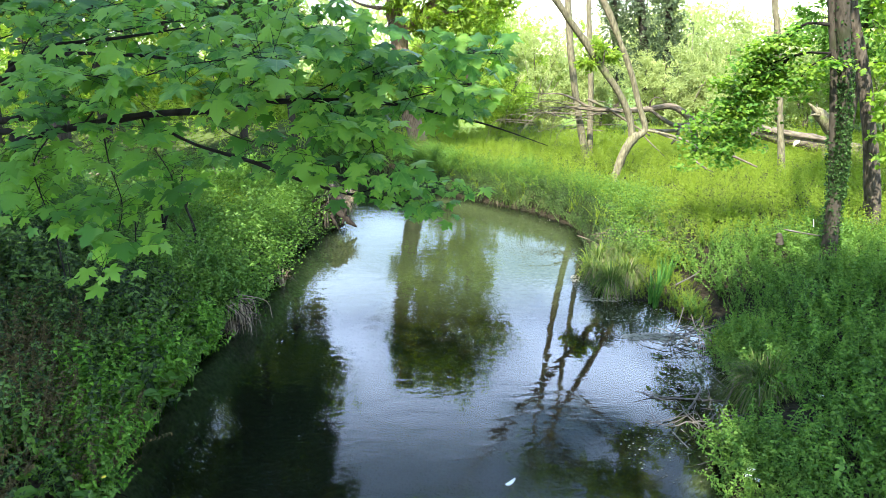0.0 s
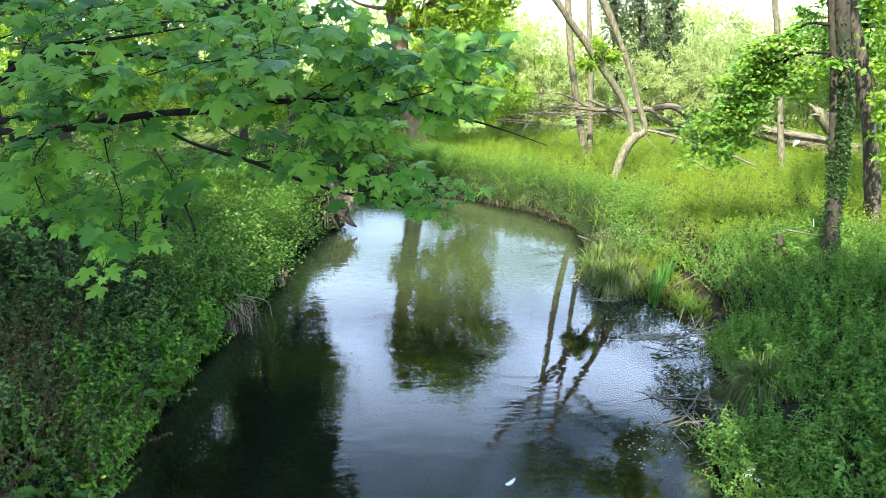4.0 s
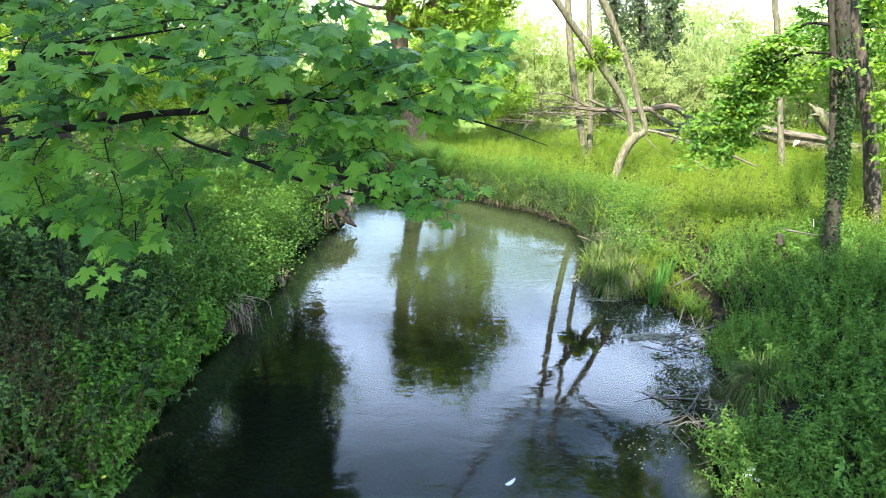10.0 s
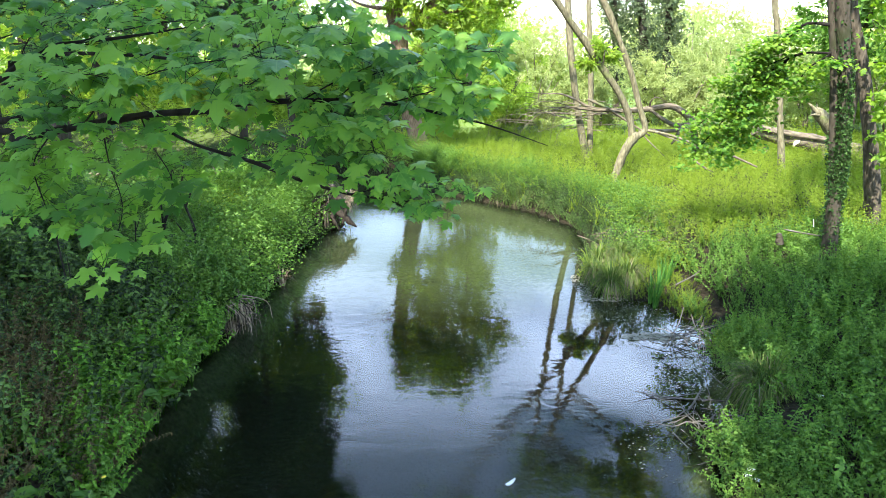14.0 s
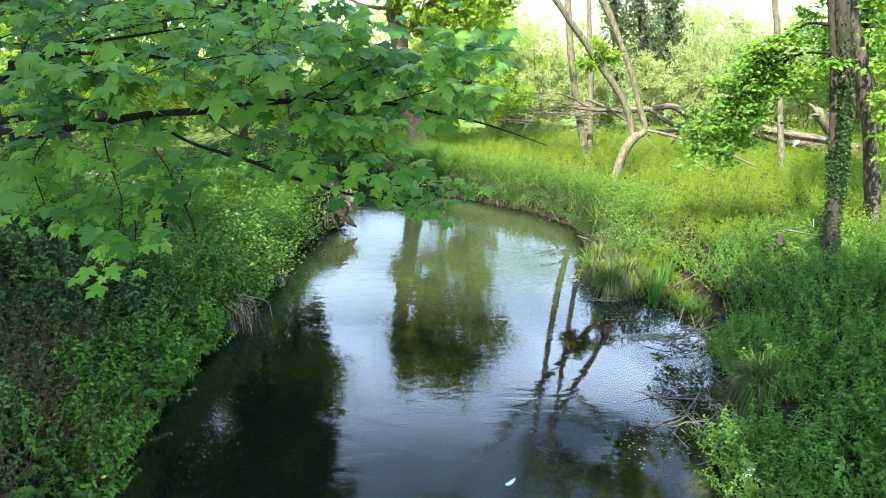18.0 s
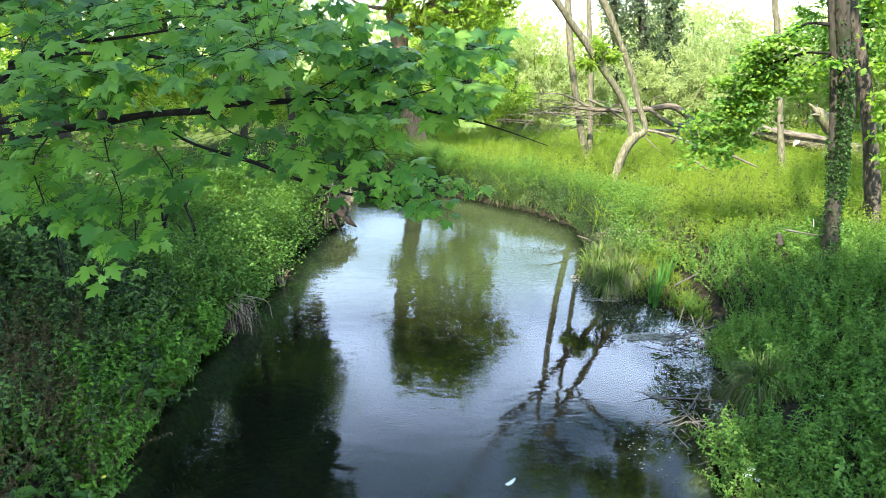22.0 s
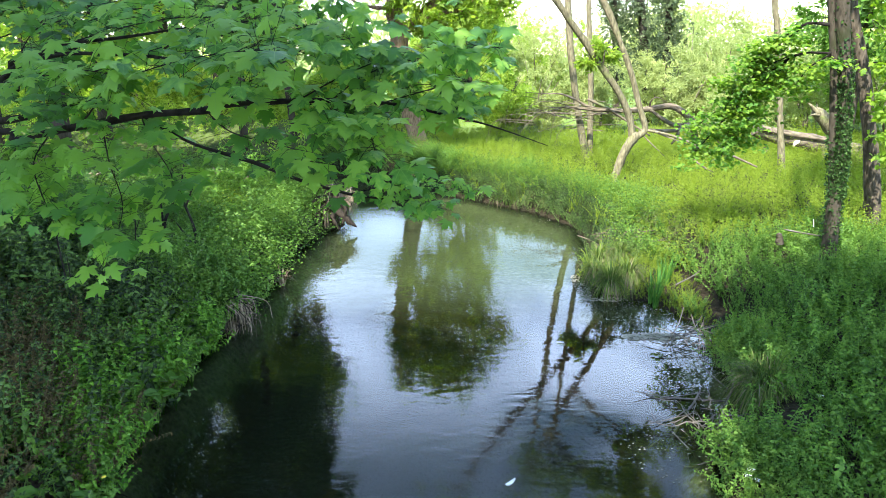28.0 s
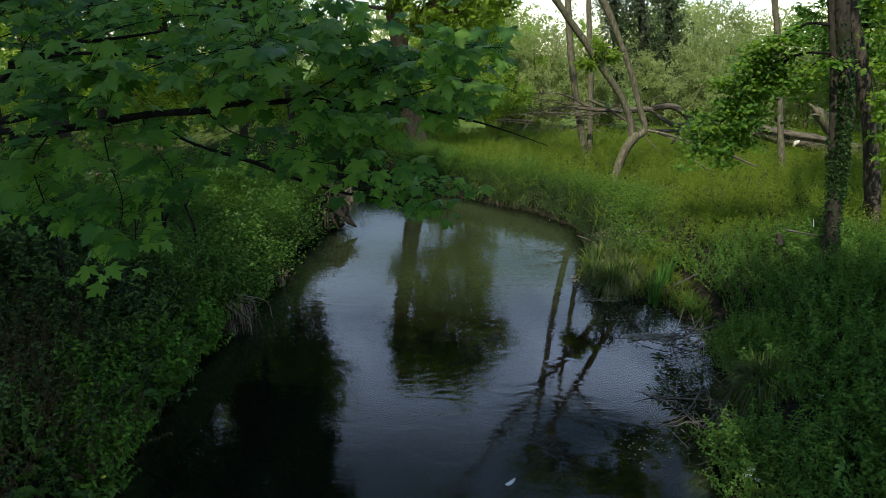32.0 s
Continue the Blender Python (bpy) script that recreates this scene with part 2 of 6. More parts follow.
RUSH = leaf_mat("rush_blade", (0.02, 0.046, 0.009), (0.05, 0.088, 0.017), (0.11, 0.145, 0.04), (1.3, 1.5, 0.6), 0.3, 0.5, 3.0, 0.08)
IRIS = leaf_mat("iris_blade", (0.018, 0.06, 0.013), (0.036, 0.11, 0.02), (0.07, 0.16, 0.03), (1.5, 1.7, 0.5), 0.35, 0.4)
WITHER = stem_mat("withered_leaf", (0.013, 0.012, 0.003), (0.09, 0.068, 0.016))
STRAW = stem_mat("dry_stalk", (0.08, 0.06, 0.04), (0.26, 0.2, 0.13))
DEADGRASS = stem_mat("dead_grass", (0.045, 0.036, 0.02), (0.15, 0.12, 0.072))
TWIG = stem_mat("dead_twig", (0.022, 0.019, 0.015), (0.085, 0.074, 0.06))
BARK_MAPLE = bark_mat("maple_bark", (0.004, 0.0035, 0.003), (0.018, 0.015, 0.012), moss_at=0.75)
BARK_GREY = bark_mat("grey_bark", (0.024, 0.02, 0.014), (0.055, 0.047, 0.034), moss=(0.024, 0.027, 0.012), moss_at=0.6)
BARK_BROWN = bark_mat("brown_bark", (0.026, 0.021, 0.015), (0.088, 0.072, 0.052), moss=(0.05, 0.055, 0.025), moss_at=0.66)
BARK_PALE = bark_mat("pale_bark", (0.055, 0.05, 0.03), (0.175, 0.158, 0.098), moss=(0.12, 0.14, 0.05), moss_at=0.6)
BARK_RED = bark_mat("red_bark", (0.12, 0.08, 0.055), (0.32, 0.22, 0.155), moss_at=0.75)
DEADWOOD = bark_mat("dead_wood", (0.045, 0.037, 0.026), (0.165, 0.135, 0.098), moss_at=0.62, scale=6, grain=(0.2, 1, 1))
FRESHWOOD = bark_mat("split_wood", (0.5, 0.42, 0.32), (0.8, 0.74, 0.63), moss_at=0.95)
ROOT = bark_mat("root_bark", (0.005, 0.004, 0.003), (0.036, 0.029, 0.021), moss_at=0.8, scale=16)
SCUM = stem_mat("pond_scum", (0.07, 0.068, 0.045), (0.15, 0.14, 0.1), 0.7)
FLECK = stem_mat("floating_fleck", (0.035, 0.04, 0.018), (0.13, 0.13, 0.085), 0.6)
YELLOW = stem_mat("yellow_petal", (0.6, 0.42, 0.02), (0.8, 0.6, 0.04), 0.6)
WHITE = stem_mat("white_paint", (0.4, 0.4, 0.38), (0.6, 0.6, 0.58), 0.6)


# ---------- mesh helpers ----------
class Geo:
    """Gathers vertices and triangles or quads for one mesh."""

    def __init__(self):
        self.v, self.f, self.count = [], [], 0

    def add(self, v, f):
        v, f = np.asarray(v, float).reshape(-1, 3), np.asarray(f, int)
        if f.shape[1] == 3:
            f = np.hstack([f, np.full((len(f), 1), -1 - self.count)])
        self.v.append(v)
        self.f.append(f + self.count)
        self.count += len(v)

    def mesh(self, name, mat, smooth=False, origin=(0, 0, 0)):
        v = np.vstack(self.v) - np.asarray(origin, float)
        f = np.vstack(self.f)
        sizes = np.where(f[:, 3] < 0, 3, 4)
        flat = f.ravel()
        flat = flat[flat >= 0]
        me = bpy.data.meshes.new(name)
        me.vertices.add(len(v))
        me.vertices.foreach_set("co", v.astype(np.float32).ravel())
        me.loops.add(len(flat))
        me.loops.foreach_set("vertex_index", flat.astype(np.int32))
        me.polygons.add(len(f))
        me.polygons.foreach_set("loop_start", np.concatenate([[0], np.cumsum(sizes)[:-1]]).astype(np.int32))
        me.polygons.foreach_set("use_smooth", np.full(len(f), smooth))
        me.materials.append(mat)
        me.update(calc_edges=True)
        return me


def part(name, geo, mat, parent, label="", smooth=False, origin=None):
    """One mesh under a thing or part; geo is in world space, origin is the part's own zero in the world."""
    o = Vector(origin) if origin is not None else Vector(parent.get("zero", (0, 0, 0)))
    ob = new(name, geo.mesh(name, mat, smooth, o))
    ob.parent = parent
    ob.location = o - Vector(parent.get("zero", (0, 0, 0)))
    ob["zero"] = tuple(o)
    return tagged(ob, label)


def thing(name, at, label, category, group="", kind=""):
    ob = new(name)
    ob.empty_display_size = 0.2
    ob.location = at
    ob["zero"] = tuple(at)
    return tagged(ob, label, category, group, kind)


def single(name, geo, mat, label, category, kind="", smooth=False, origin=(0, 0, 0), group=""):
    ob = new(name, geo.mesh(name, mat, smooth, origin))
    ob.location = origin
    ob["zero"] = tuple(origin)
    return tagged(ob, label, category, group, kind)


def spun(rng, n, tilt=0.3, scale=(1, 1)):
    """Random turns about z with a lean, and sizes."""
    a = rng.uniform(0, 2 * np.pi, n)
    b = rng.normal(0, tilt, n)
    c = rng.normal(0, tilt, n)
    ca, sa, cb, sb, cc, sc = np.cos(a), np.sin(a), np.cos(b), np.sin(b), np.cos(c), np.sin(c)
    z, o = np.zeros(n), np.ones(n)
    rz = np.stack([ca, -sa, z, sa, ca, z, z, z, o], 1).reshape(n, 3, 3)
    rx = np.stack([o, z, z, z, cb, -sb, z, sb, cb], 1).reshape(n, 3, 3)
    ry = np.stack([cc, z, sc, z, o, z, -sc, z, cc], 1).reshape(n, 3, 3)
    s = rng.uniform(scale[0], scale[1], n)
    return (rx @ ry @ rz) * s[:, None, None]


def scatter(geo, template, mats, places):
    """Sets a template mesh at each place, turned by its matrix."""
    tv, tf = template
    n, k = len(places), len(tv)
    if not n:
        return
    v = np.einsum("nij,kj->nki", mats, tv) + np.asarray(places)[:, None, :]
    f = tf[None, :, :] + (np.arange(n) * k)[:, None, None]
    geo.add(v.reshape(-1, 3), f.reshape(-1, 3))


def smooth_line(pts, per=4):
    """A rounded line through points (x, y, z, radius)."""
    p = np.asarray(pts, float)
    if len(p) < 3:
        return np.array([p[0] + (p[-1] - p[0]) * t for t in np.linspace(0, 1, per + 1)])
    q = np.vstack([2 * p[0] - p[1], p, 2 * p[-1] - p[-2]])
    out = []
    for i in range(1, len(q) - 2):
        for t in np.linspace(0, 1, per, endpoint=False):
            a, b, c, d = q[i - 1], q[i], q[i + 1], q[i + 2]
            out.append(0.5 * (2 * b + (c - a) * t + (2 * a - 5 * b + 4 * c - d) * t * t + (3 * b - a - 3 * c + d) * t ** 3))
    out.append(p[-1])
    out = np.array(out)
    if out.shape[1] > 3:
        out[:, 3] = np.maximum(out[:, 3], 0.001)
    return out


def tube(geo, pts, sides=6, rough=0.0, rng=None, per=4, cap=True):
    """A bent, tapered, knobbly rod along points (x, y, z, radius)."""
    line = smooth_line(pts, per)
    p, r = line[:, :3], line[:, 3]
    n = len(p)
    t = np.gradient(p, axis=0)
    t /= np.linalg.norm(t, axis=1)[:, None] + 1e-9
    ref = np.array([0.0, 0, 1]) if abs(t[:, 2]).mean() < 0.7 else np.array([0.0, 1, 0])
    u = np.cross(t, ref)
    u /= np.linalg.norm(u, axis=1)[:, None] + 1e-9
    w = np.cross(t, u)
    a = np.arange(sides) * 2 * np.pi / sides
    k = np.ones((n, sides))
    if rough and rng is not None:
        k += rng.normal(0, rough, (n, sides))
    ring = (np.cos(a)[None, :, None] * u[:, None, :] + np.sin(a)[None, :, None] * w[:, None, :]) * (r[:, None] * k)[:, :, None]
    v = (p[:, None, :] + ring).reshape(-1, 3)
    i, j = np.meshgrid(np.arange(n - 1), np.arange(sides), indexing="ij")
    j2 = (j + 1) % sides
    f = np.stack([i * sides + j, i * sides + j2, (i + 1) * sides + j2, (i + 1) * sides + j], -1).reshape(-1, 4)
    geo.add(v, f)
    if cap:
        for row, tip in ((0, p[0] - t[0] * r[0] * 0.3), (n - 1, p[-1] + t[-1] * r[-1] * 0.5)):
            v2 = np.vstack([v[row * sides:(row + 1) * sides], tip])
            jj = np.arange(sides)
            tri = np.stack([jj, (jj + 1) % sides, np.full(sides, sides)], 1)
            geo.add(v2, tri if row else tri[:, ::-1])


def straight(a, b, ra, rb, bend=0.0, rng=None, mid=2):
    """Points of a slightly crooked rod from a to b."""
    a, b = np.asarray(a, float), np.asarray(b, float)
    pts = []
    for i, t in enumerate(np.linspace(0, 1, mid + 2)):
        q = a + (b - a) * t
        if 0 < i <= mid and rng is not None:
            q = q + rng.normal(0, bend, 3)
        pts.append((*q, ra + (rb - ra) * t))
    return pts


# leaf templates: the stalk at the origin, the tip along +y
def ovate(width=0.55, fold=0.12, droop=0.2):
    v = np.array([(0, 0, 0), (-width / 2, 0.38, fold), (0, 0.45, -droop * 0.2), (width / 2, 0.38, fold), (0, 1, -droop)])
    return v, np.array([(0, 2, 1), (0, 3, 2), (1, 2, 4), (2, 3, 4)])


def rounded(width=0.6, droop=0.2):
    """A folded leaf with round shoulders."""
    v = np.array([(0, 0, 0), (-width / 2, 0.26, 0.08), (-width * 0.4, 0.64, 0.03), (0, 1, -droop), (width * 0.4, 0.64, 0.03), (width / 2, 0.26, 0.08)])
    return v, np.array([(0, 3, 1), (1, 3, 2), (0, 5, 3), (5, 4, 3)])


def diamond(width=0.6, droop=0.15):
    v = np.array([(0, 0, 0), (-width / 2, 0.42, 0.1), (width / 2, 0.42, 0.1), (0, 1, -droop)])
    return v, np.array([(0, 2, 3), (0, 3, 1)])


def lobed(seed, simple=False):
    """A maple leaf: five pointed lobes with coarse teeth, folded at the midrib and drooping."""
    rng = np.random.default_rng(seed)
    if simple:
        half = [(0.1, -0.05), (0.42, 0.06), (0.3, 0.25), (0.6, 0.52), (0.25, 0.56), (0.2, 0.75)]
    else:
        half = [(0.08, -0.05), (0.3, -0.13), (0.52, -0.05), (0.37, 0.1), (0.5, 0.2), (0.58, 0.36), (0.8, 0.54), (0.56, 0.5),
                (0.47, 0.57), (0.23, 0.44), (0.27, 0.6), (0.35, 0.71), (0.21, 0.75), (0.11, 0.9)]
    half = [(x + rng.normal(0, 0.015), y + rng.normal(0, 0.015)) for x, y in half]
    ring = [(0.0, 0.0)] + half + [(0.0, 1.07)] + [(-x + rng.normal(0, 0.012), y) for x, y in reversed(half)]
    core = [(0.0, 0.3), (0.17, 0.24), (-0.17, 0.24), (0.0, 0.58)]
    pts = np.array(ring + core)
    n = len(ring)
    c0, cr, cl, ct = n, n + 1, n + 2, n + 3
    top, h = n // 2, len(half)
    tri = []
    for i in range(n):
        j = (i + 1) % n
        ys = (pts[i, 1] + pts[j, 1]) / 2
        right = i < top
        hub = ct if ys > 0.53 and abs(pts[i, 0] + pts[j, 0]) < 0.75 else (cr if right else cl)
        tri.append((i, j, hub))
    def hub_of(i):
        j = (i + 1) % n
        ys = (pts[i, 1] + pts[j, 1]) / 2
        return ct if ys > 0.53 and abs(pts[i, 0] + pts[j, 0]) < 0.75 else (cr if i < top else cl)
    for i in range(n):
        a, b = hub_of(i - 1), hub_of(i)
        if a != b:
            tri.append((i, b, a))
    tri += [(c0, cr, ct), (c0, ct, cl), (c0, cl, 0), (c0, 0, cr)]
    x, y = pts[:, 0], pts[:, 1]
    z = 0.12 * np.abs(x) - 0.5 * x * x - (0.06 + 0.16 * rng.random()) * y * y + rng.normal(0, 0.006, len(x))
    v = np.stack([x, y, z], 1)
    f = np.array(tri)
    nrm = np.cross(v[f[:, 1]] - v[f[:, 0]], v[f[:, 2]] - v[f[:, 0]])
    f[nrm[:, 2] < 0] = f[nrm[:, 2] < 0][:, ::-1]
    return v, f


def merged(pieces):
    v, f, k = [], [], 0
    for pv, pf in pieces:
        v.append(pv)
        f.append(pf + k)
        k += len(pv)
    return np.vstack(v), np.vstack(f)


def placed(leaf, size, at, heading, pitch, roll=0.0):
    """A template leaf turned: heading about z, pitch up from the level, roll about its own axis."""
    m = np.array(Euler((pitch, roll, 0)).to_matrix())
    m = np.array(Euler((0, 0, heading)).to_matrix()) @ m
    return (leaf[0] * size) @ m.T + np.asarray(at), leaf[1]


def rod3(a, b, r):
    a, b = np.asarray(a, float), np.asarray(b, float)
    o = np.array([(r, 0, 0), (-r * 0.5, r * 0.87, 0), (-r * 0.5, -r * 0.87, 0)])
    v = np.vstack([a + o, b + o * 0.5])
    f = []
    for i in range(3):
        j = (i + 1) % 3
        f += [(i, j, 3 + j), (i, 3 + j, 3 + i)]
    return v, np.array(f)


def plant(seed, pairs=6, leaf=0.16, width=0.5, droop=0.3, crossed=True, plain=False):
    """A herb one unit high: a stem with opposite, toothed-looking leaves."""
    rng = np.random.default_rng(seed)
    shape = diamond(width, droop) if plain else rounded(width, droop)
    lean = rng.normal(0, 0.1, 2)
    pieces = [rod3((0, 0, 0), (lean[0], lean[1], 1), 0.008)]
    for i in range(pairs):
        t = 0.25 + 0.75 * i / (pairs - 1)
        h0 = i * (np.pi / 2 if crossed else 2.4) + rng.normal(0, 0.3)
        s = leaf * (1.15 - 0.55 * abs(t - 0.55) * 2 * 0.8) * rng.uniform(0.8, 1.2)
        for k in range(2):
            pieces.append(placed(shape, s, (lean[0] * t, lean[1] * t, t), h0 + k * np.pi + rng.normal(0, 0.2),
                                 rng.uniform(-0.4, 0.35), rng.normal(0, 0.2)))
    for k in range(3):
        pieces.append(placed(shape, leaf * 0.5, (lean[0], lean[1], 1), k * 2.1, rng.uniform(0.3, 0.9)))
    return merged(pieces)


def blades(seed, count=12, spread=0.5, arch=0.6, width=0.025, steps=4, stiff=0.0):
    """A tuft of arching grass blades, one unit high."""
    rng = np.random.default_rng(seed)
    v, f = [], []
    for i in range(count):
        a = rng.uniform(0, 2 * np.pi)
        h = rng.uniform(0.55, 1.0)
        out = spread * rng.uniform(0.3, 1.0)
        fall = arch * rng.uniform(0.2, 1.0) * (1 - stiff)
        r0 = rng.uniform(0, 0.09)
        d = np.array([math.cos(a), math.sin(a), 0])
        side = np.array([-d[1], d[0], 0])
        k = len(v)
        for s in range(steps + 1):
            t = s / steps
            q = d * (r0 + out * t ** 1.6) + np.array([0, 0, h * t - fall * t ** 3])
            w = width * (1 - t ** 2 * 0.95)
            v += [q - side * w, q + side * w]
        for s in range(steps):
            b = k + 2 * s
            f += [(b, b + 1, b + 3), (b, b + 3, b + 2)]
    return np.array(v), np.array(f)


def sprig(seed, n=6, leaf=0.42, width=0.62):
    """A twig end with several leaves, one unit long."""
    rng = np.random.default_rng(seed)
    pieces = []
    for i in range(n):
        t = 0.1 + 0.6 * i / n
        side = (-1) ** i
        pieces.append(placed(diamond(width, 0.2), leaf * rng.uniform(0.75, 1.25), (rng.normal(0, 0.03), t, rng.normal(0, 0.05)), -side * rng.uniform(0.4, 1.3) + rng.normal(0, 0.2),
                             rng.uniform(-0.6, 0.3), rng.normal(0, 0.35)))
    return merged(pieces)


def crown_leaves(geo, rng, clumps, each, size, template, flat=0.65, tilt=0.7, lean=0.0):
    """Leaves in loose clumps (x, y, z, radius), thinner at their edges."""
    c = np.asarray(clumps, float)
    n = len(c) * each
    idx = np.repeat(np.arange(len(c)), each)
    d = rng.normal(0, 0.5, (n, 3)) * c[idx, 3][:, None] * np.array([1, 1, flat])
    tip = np.array(Euler((lean, 0, 0)).to_matrix())
    scatter(geo, template, tip @ spun(rng, n, tilt, size), c[idx, :3] + d)


def clumps_in(rng, centre, radii, n, r, hollow=0.35):
    """Clump centres spread unevenly through an egg-shaped crown."""
    out = []
    while len(out) < n:
        q = rng.uniform(-1, 1, 3)
        d = np.linalg.norm(q)
        if d > 1 or d < hollow:
            continue
        out.append((*(np.asarray(centre) + q * np.asarray(radii)), r * rng.uniform(0.6, 1.3)))
    return out


# ---------- the lie of the land ----------
SHORE = np.array([(-3.2, -14), (-2.9, 0), (-2.95, 4.5), (-3.2, 5.5), (-3.05, 6.3), (-3.0, 7.7), (-2.9, 8.5), (-2.8, 9.9), (-2.85, 11.4),
                  (-2.65, 12.8), (-2.2, 13.6), (-2.8, 15.0), (-4.6, 16.4), (-9, 17.4), (-22, 17), (-22, 20.5), (-9, 21), (-4, 20),
                  (-1.5, 18.6), (-0.2, 17.1), (1.1, 15.9), (2.25, 14.7), (2.95, 13.4), (2.85, 11.4), (2.3, 10.2), (2.5, 9.35),
                  (3.2, 8.95), (3.6, 8.0), (3.35, 7.2), (3.35, 6.2), (3.1, 5.75), (2.65, 5.2), (2.4, 4.5), (2.5, 0), (2.8, -14)])
DITCH = np.array([(3.6, 7.8), (3.95, 8.3), (4.05, 9.3), (3.98, 10.4), (3.7, 11.2)])


def far_from(x, y, line):
    best = np.full(x.shape, 1e9)
    for (ax, ay), (bx, by) in zip(line[:-1], line[1:]):
        dx, dy = bx - ax, by - ay
        t = np.clip(((x - ax) * dx + (y - ay) * dy) / (dx * dx + dy * dy), 0, 1)
        best = np.minimum(best, np.hypot(x - ax - t * dx, y - ay - t * dy))
    return best


def shore_distance(x, y):
    """Metres from the water's edge: above zero on land, below in the stream."""
    ring = np.vstack([SHORE, SHORE[:1]])
    d = far_from(x, y, ring)
    inside = np.zeros(x.shape, bool)
    for (ax, ay), (bx, by) in zip(ring[:-1], ring[1:]):
        cross = ((ay > y) != (by > y)) & (x < (bx - ax) * (y - ay) / (by - ay + 1e-12) + ax)
        inside ^= cross
    return np.where(inside, -d, d)


def ease(v, a, b):
    t = np.clip((v - a) / (b - a), 0, 1)
    return t * t * (3 - 2 * t)


def height(x, y):
    x, y = np.asarray(x, float), np.asarray(y, float)
    s = shore_distance(x, y)
    left = ease(-x, -0.5, 0.5)
    back = ease(y, 9.5, 11.5)
    low = 0.3 + 0.22 * left + 0.08 * back * (1 - left)
    land = low * ease(s, -0.05, 0.5) + (0.22 + 0.3 * left) * ease(s, 0.3, 3.0) + 0.25 * left * ease(s, 3, 14)
    spit = ease(y, 7.4, 8.0) * (1 - ease(y, 10.6, 11.4)) * (1 - ease(x, 4.1, 4.5)) * ease(x, 1.5, 2.4)
    land = land * (1 - 0.55 * spit)
    land = land * ease(far_from(x, y, DITCH), 0.1, 0.55) + 0.02
    shelf = ease(x, 0.3, 1.6) * ease(y, 10.0, 11.5)
    deep = -0.75 + 0.63 * shelf + 0.5 * ease(y, 6.0, 11.5) * (1 - shelf)
    bed = deep * ease(-s, 0.0, 0.7) - 0.03
    lumps = 0.05 * np.sin(1.7 * x + 0.6 * y) * np.sin(1.3 * y - 0.4 * x) + 0.03 * np.sin(4.1 * x + 1.0) * np.sin(3.7 * y)
    return np.where(s > 0, np.maximum(land + lumps * ease(s, 0.2, 1.0), 0.012), bed + 0.3 * lumps * ease(-s, 0.2, 1.0))


def axis(lo, hi, step, reach):
    inner = np.arange(lo, hi + 1e-6, step)
    grow = step * np.cumprod(np.full(60, 1.2))
    out = np.cumsum(grow)
    out = np.append(out[out < reach], reach)
    return np.concatenate([lo - out[::-1], inner, hi + out])


gx, gy = axis(-12, 14, 0.18, 1800), axis(-4, 27, 0.18, 1800)
X, Y = np.meshgrid(gx, gy)
ground_z = height(X, Y)
nx, ny = len(gx), len(gy)
i, j = np.meshgrid(np.arange(ny - 1), np.arange(nx - 1), indexing="ij")
g = Geo()
g.add(np.stack([X, Y, ground_z], -1).reshape(-1, 3),
      np.stack([i * nx + j, i * nx + j + 1, (i + 1) * nx + j + 1, (i + 1) * nx + j], -1).reshape(-1, 4))
ground = single("ground", g, EARTH, "dark earth banks and silty stream bed under the plants", "ground", "structure", True)

# the stream: one level sheet that slides slowly under the banks
g = Geo()
wx, wy = np.linspace(-20, 9, 30), np.linspace(-13, 30, 44)
WX, WY = np.meshgrid(wx, wy)
i, j = np.meshgrid(np.arange(43), np.arange(29), indexing="ij")
g.add(np.stack([WX, WY, 0 * WX], -1).reshape(-1, 3), np.stack([i * 30 + j, i * 30 + j + 1, (i + 1) * 30 + j + 1, (i + 1) * 30 + j], -1).reshape(-1, 4))
water = single("water", g, WATER, "slow brown stream water reflecting sky and trees", "water", "structure", True)


# ---------- plant cover ----------
def spots(rng, n, x0, x1, y0, y1, near=-0.05, far=1e9):
    """Random places on land, within a range of distances from the water."""
    x, y = rng.uniform(x0, x1, n), rng.uniform(y0, y1, n)
    s = shore_distance(x, y)
    ok = (s > near) & (s < far)
    x, y = x[ok], y[ok]
    return np.stack([x, y, np.maximum(height(x, y), -0.02) - 0.02], 1)


def keep(rng, p, chance):
    return p[rng.random(len(p)) < chance]


def cover(name, mat, label, category, plan, seed):
    """A bed of plants: plan rows of (template, places, sizes, lean)."""
    rng = np.random.default_rng(seed)
    g = Geo()
    for template, p, size, lean in plan:
        x, y = p[:, 0], p[:, 1]
        swell = 1 + 0.17 * np.sin(2.3 * x + 1.1 * y + seed) * np.sin(1.9 * y - 0.8 * x) + 0.13 * np.sin(5.3 * x + seed) * np.sin(4.7 * y + 1)
        scatter(g, template, spun(rng, len(p), lean, size) * swell[:, None, None], p)
    return single(name, g, mat, label, category, "stuff")


def cushions(name, mat, label, category, p, lift, radius, each, size, seed):
    """Low rounded masses of small leaves over the places p."""
    rng = np.random.default_rng(seed)
    g = Geo()
    rise = rng.uniform(*lift, len(p)) * (1 + 0.25 * np.sin(2.3 * p[:, 0] + seed) * np.sin(1.9 * p[:, 1]))
    crown_leaves(g, rng, np.stack([p[:, 0], p[:, 1], p[:, 2] + rise, rng.uniform(*radius, len(p))], 1), each, size, diamond(0.7, 0.2), 0.75, 0.45)
    return single(name, g, mat, label, category, "stuff")


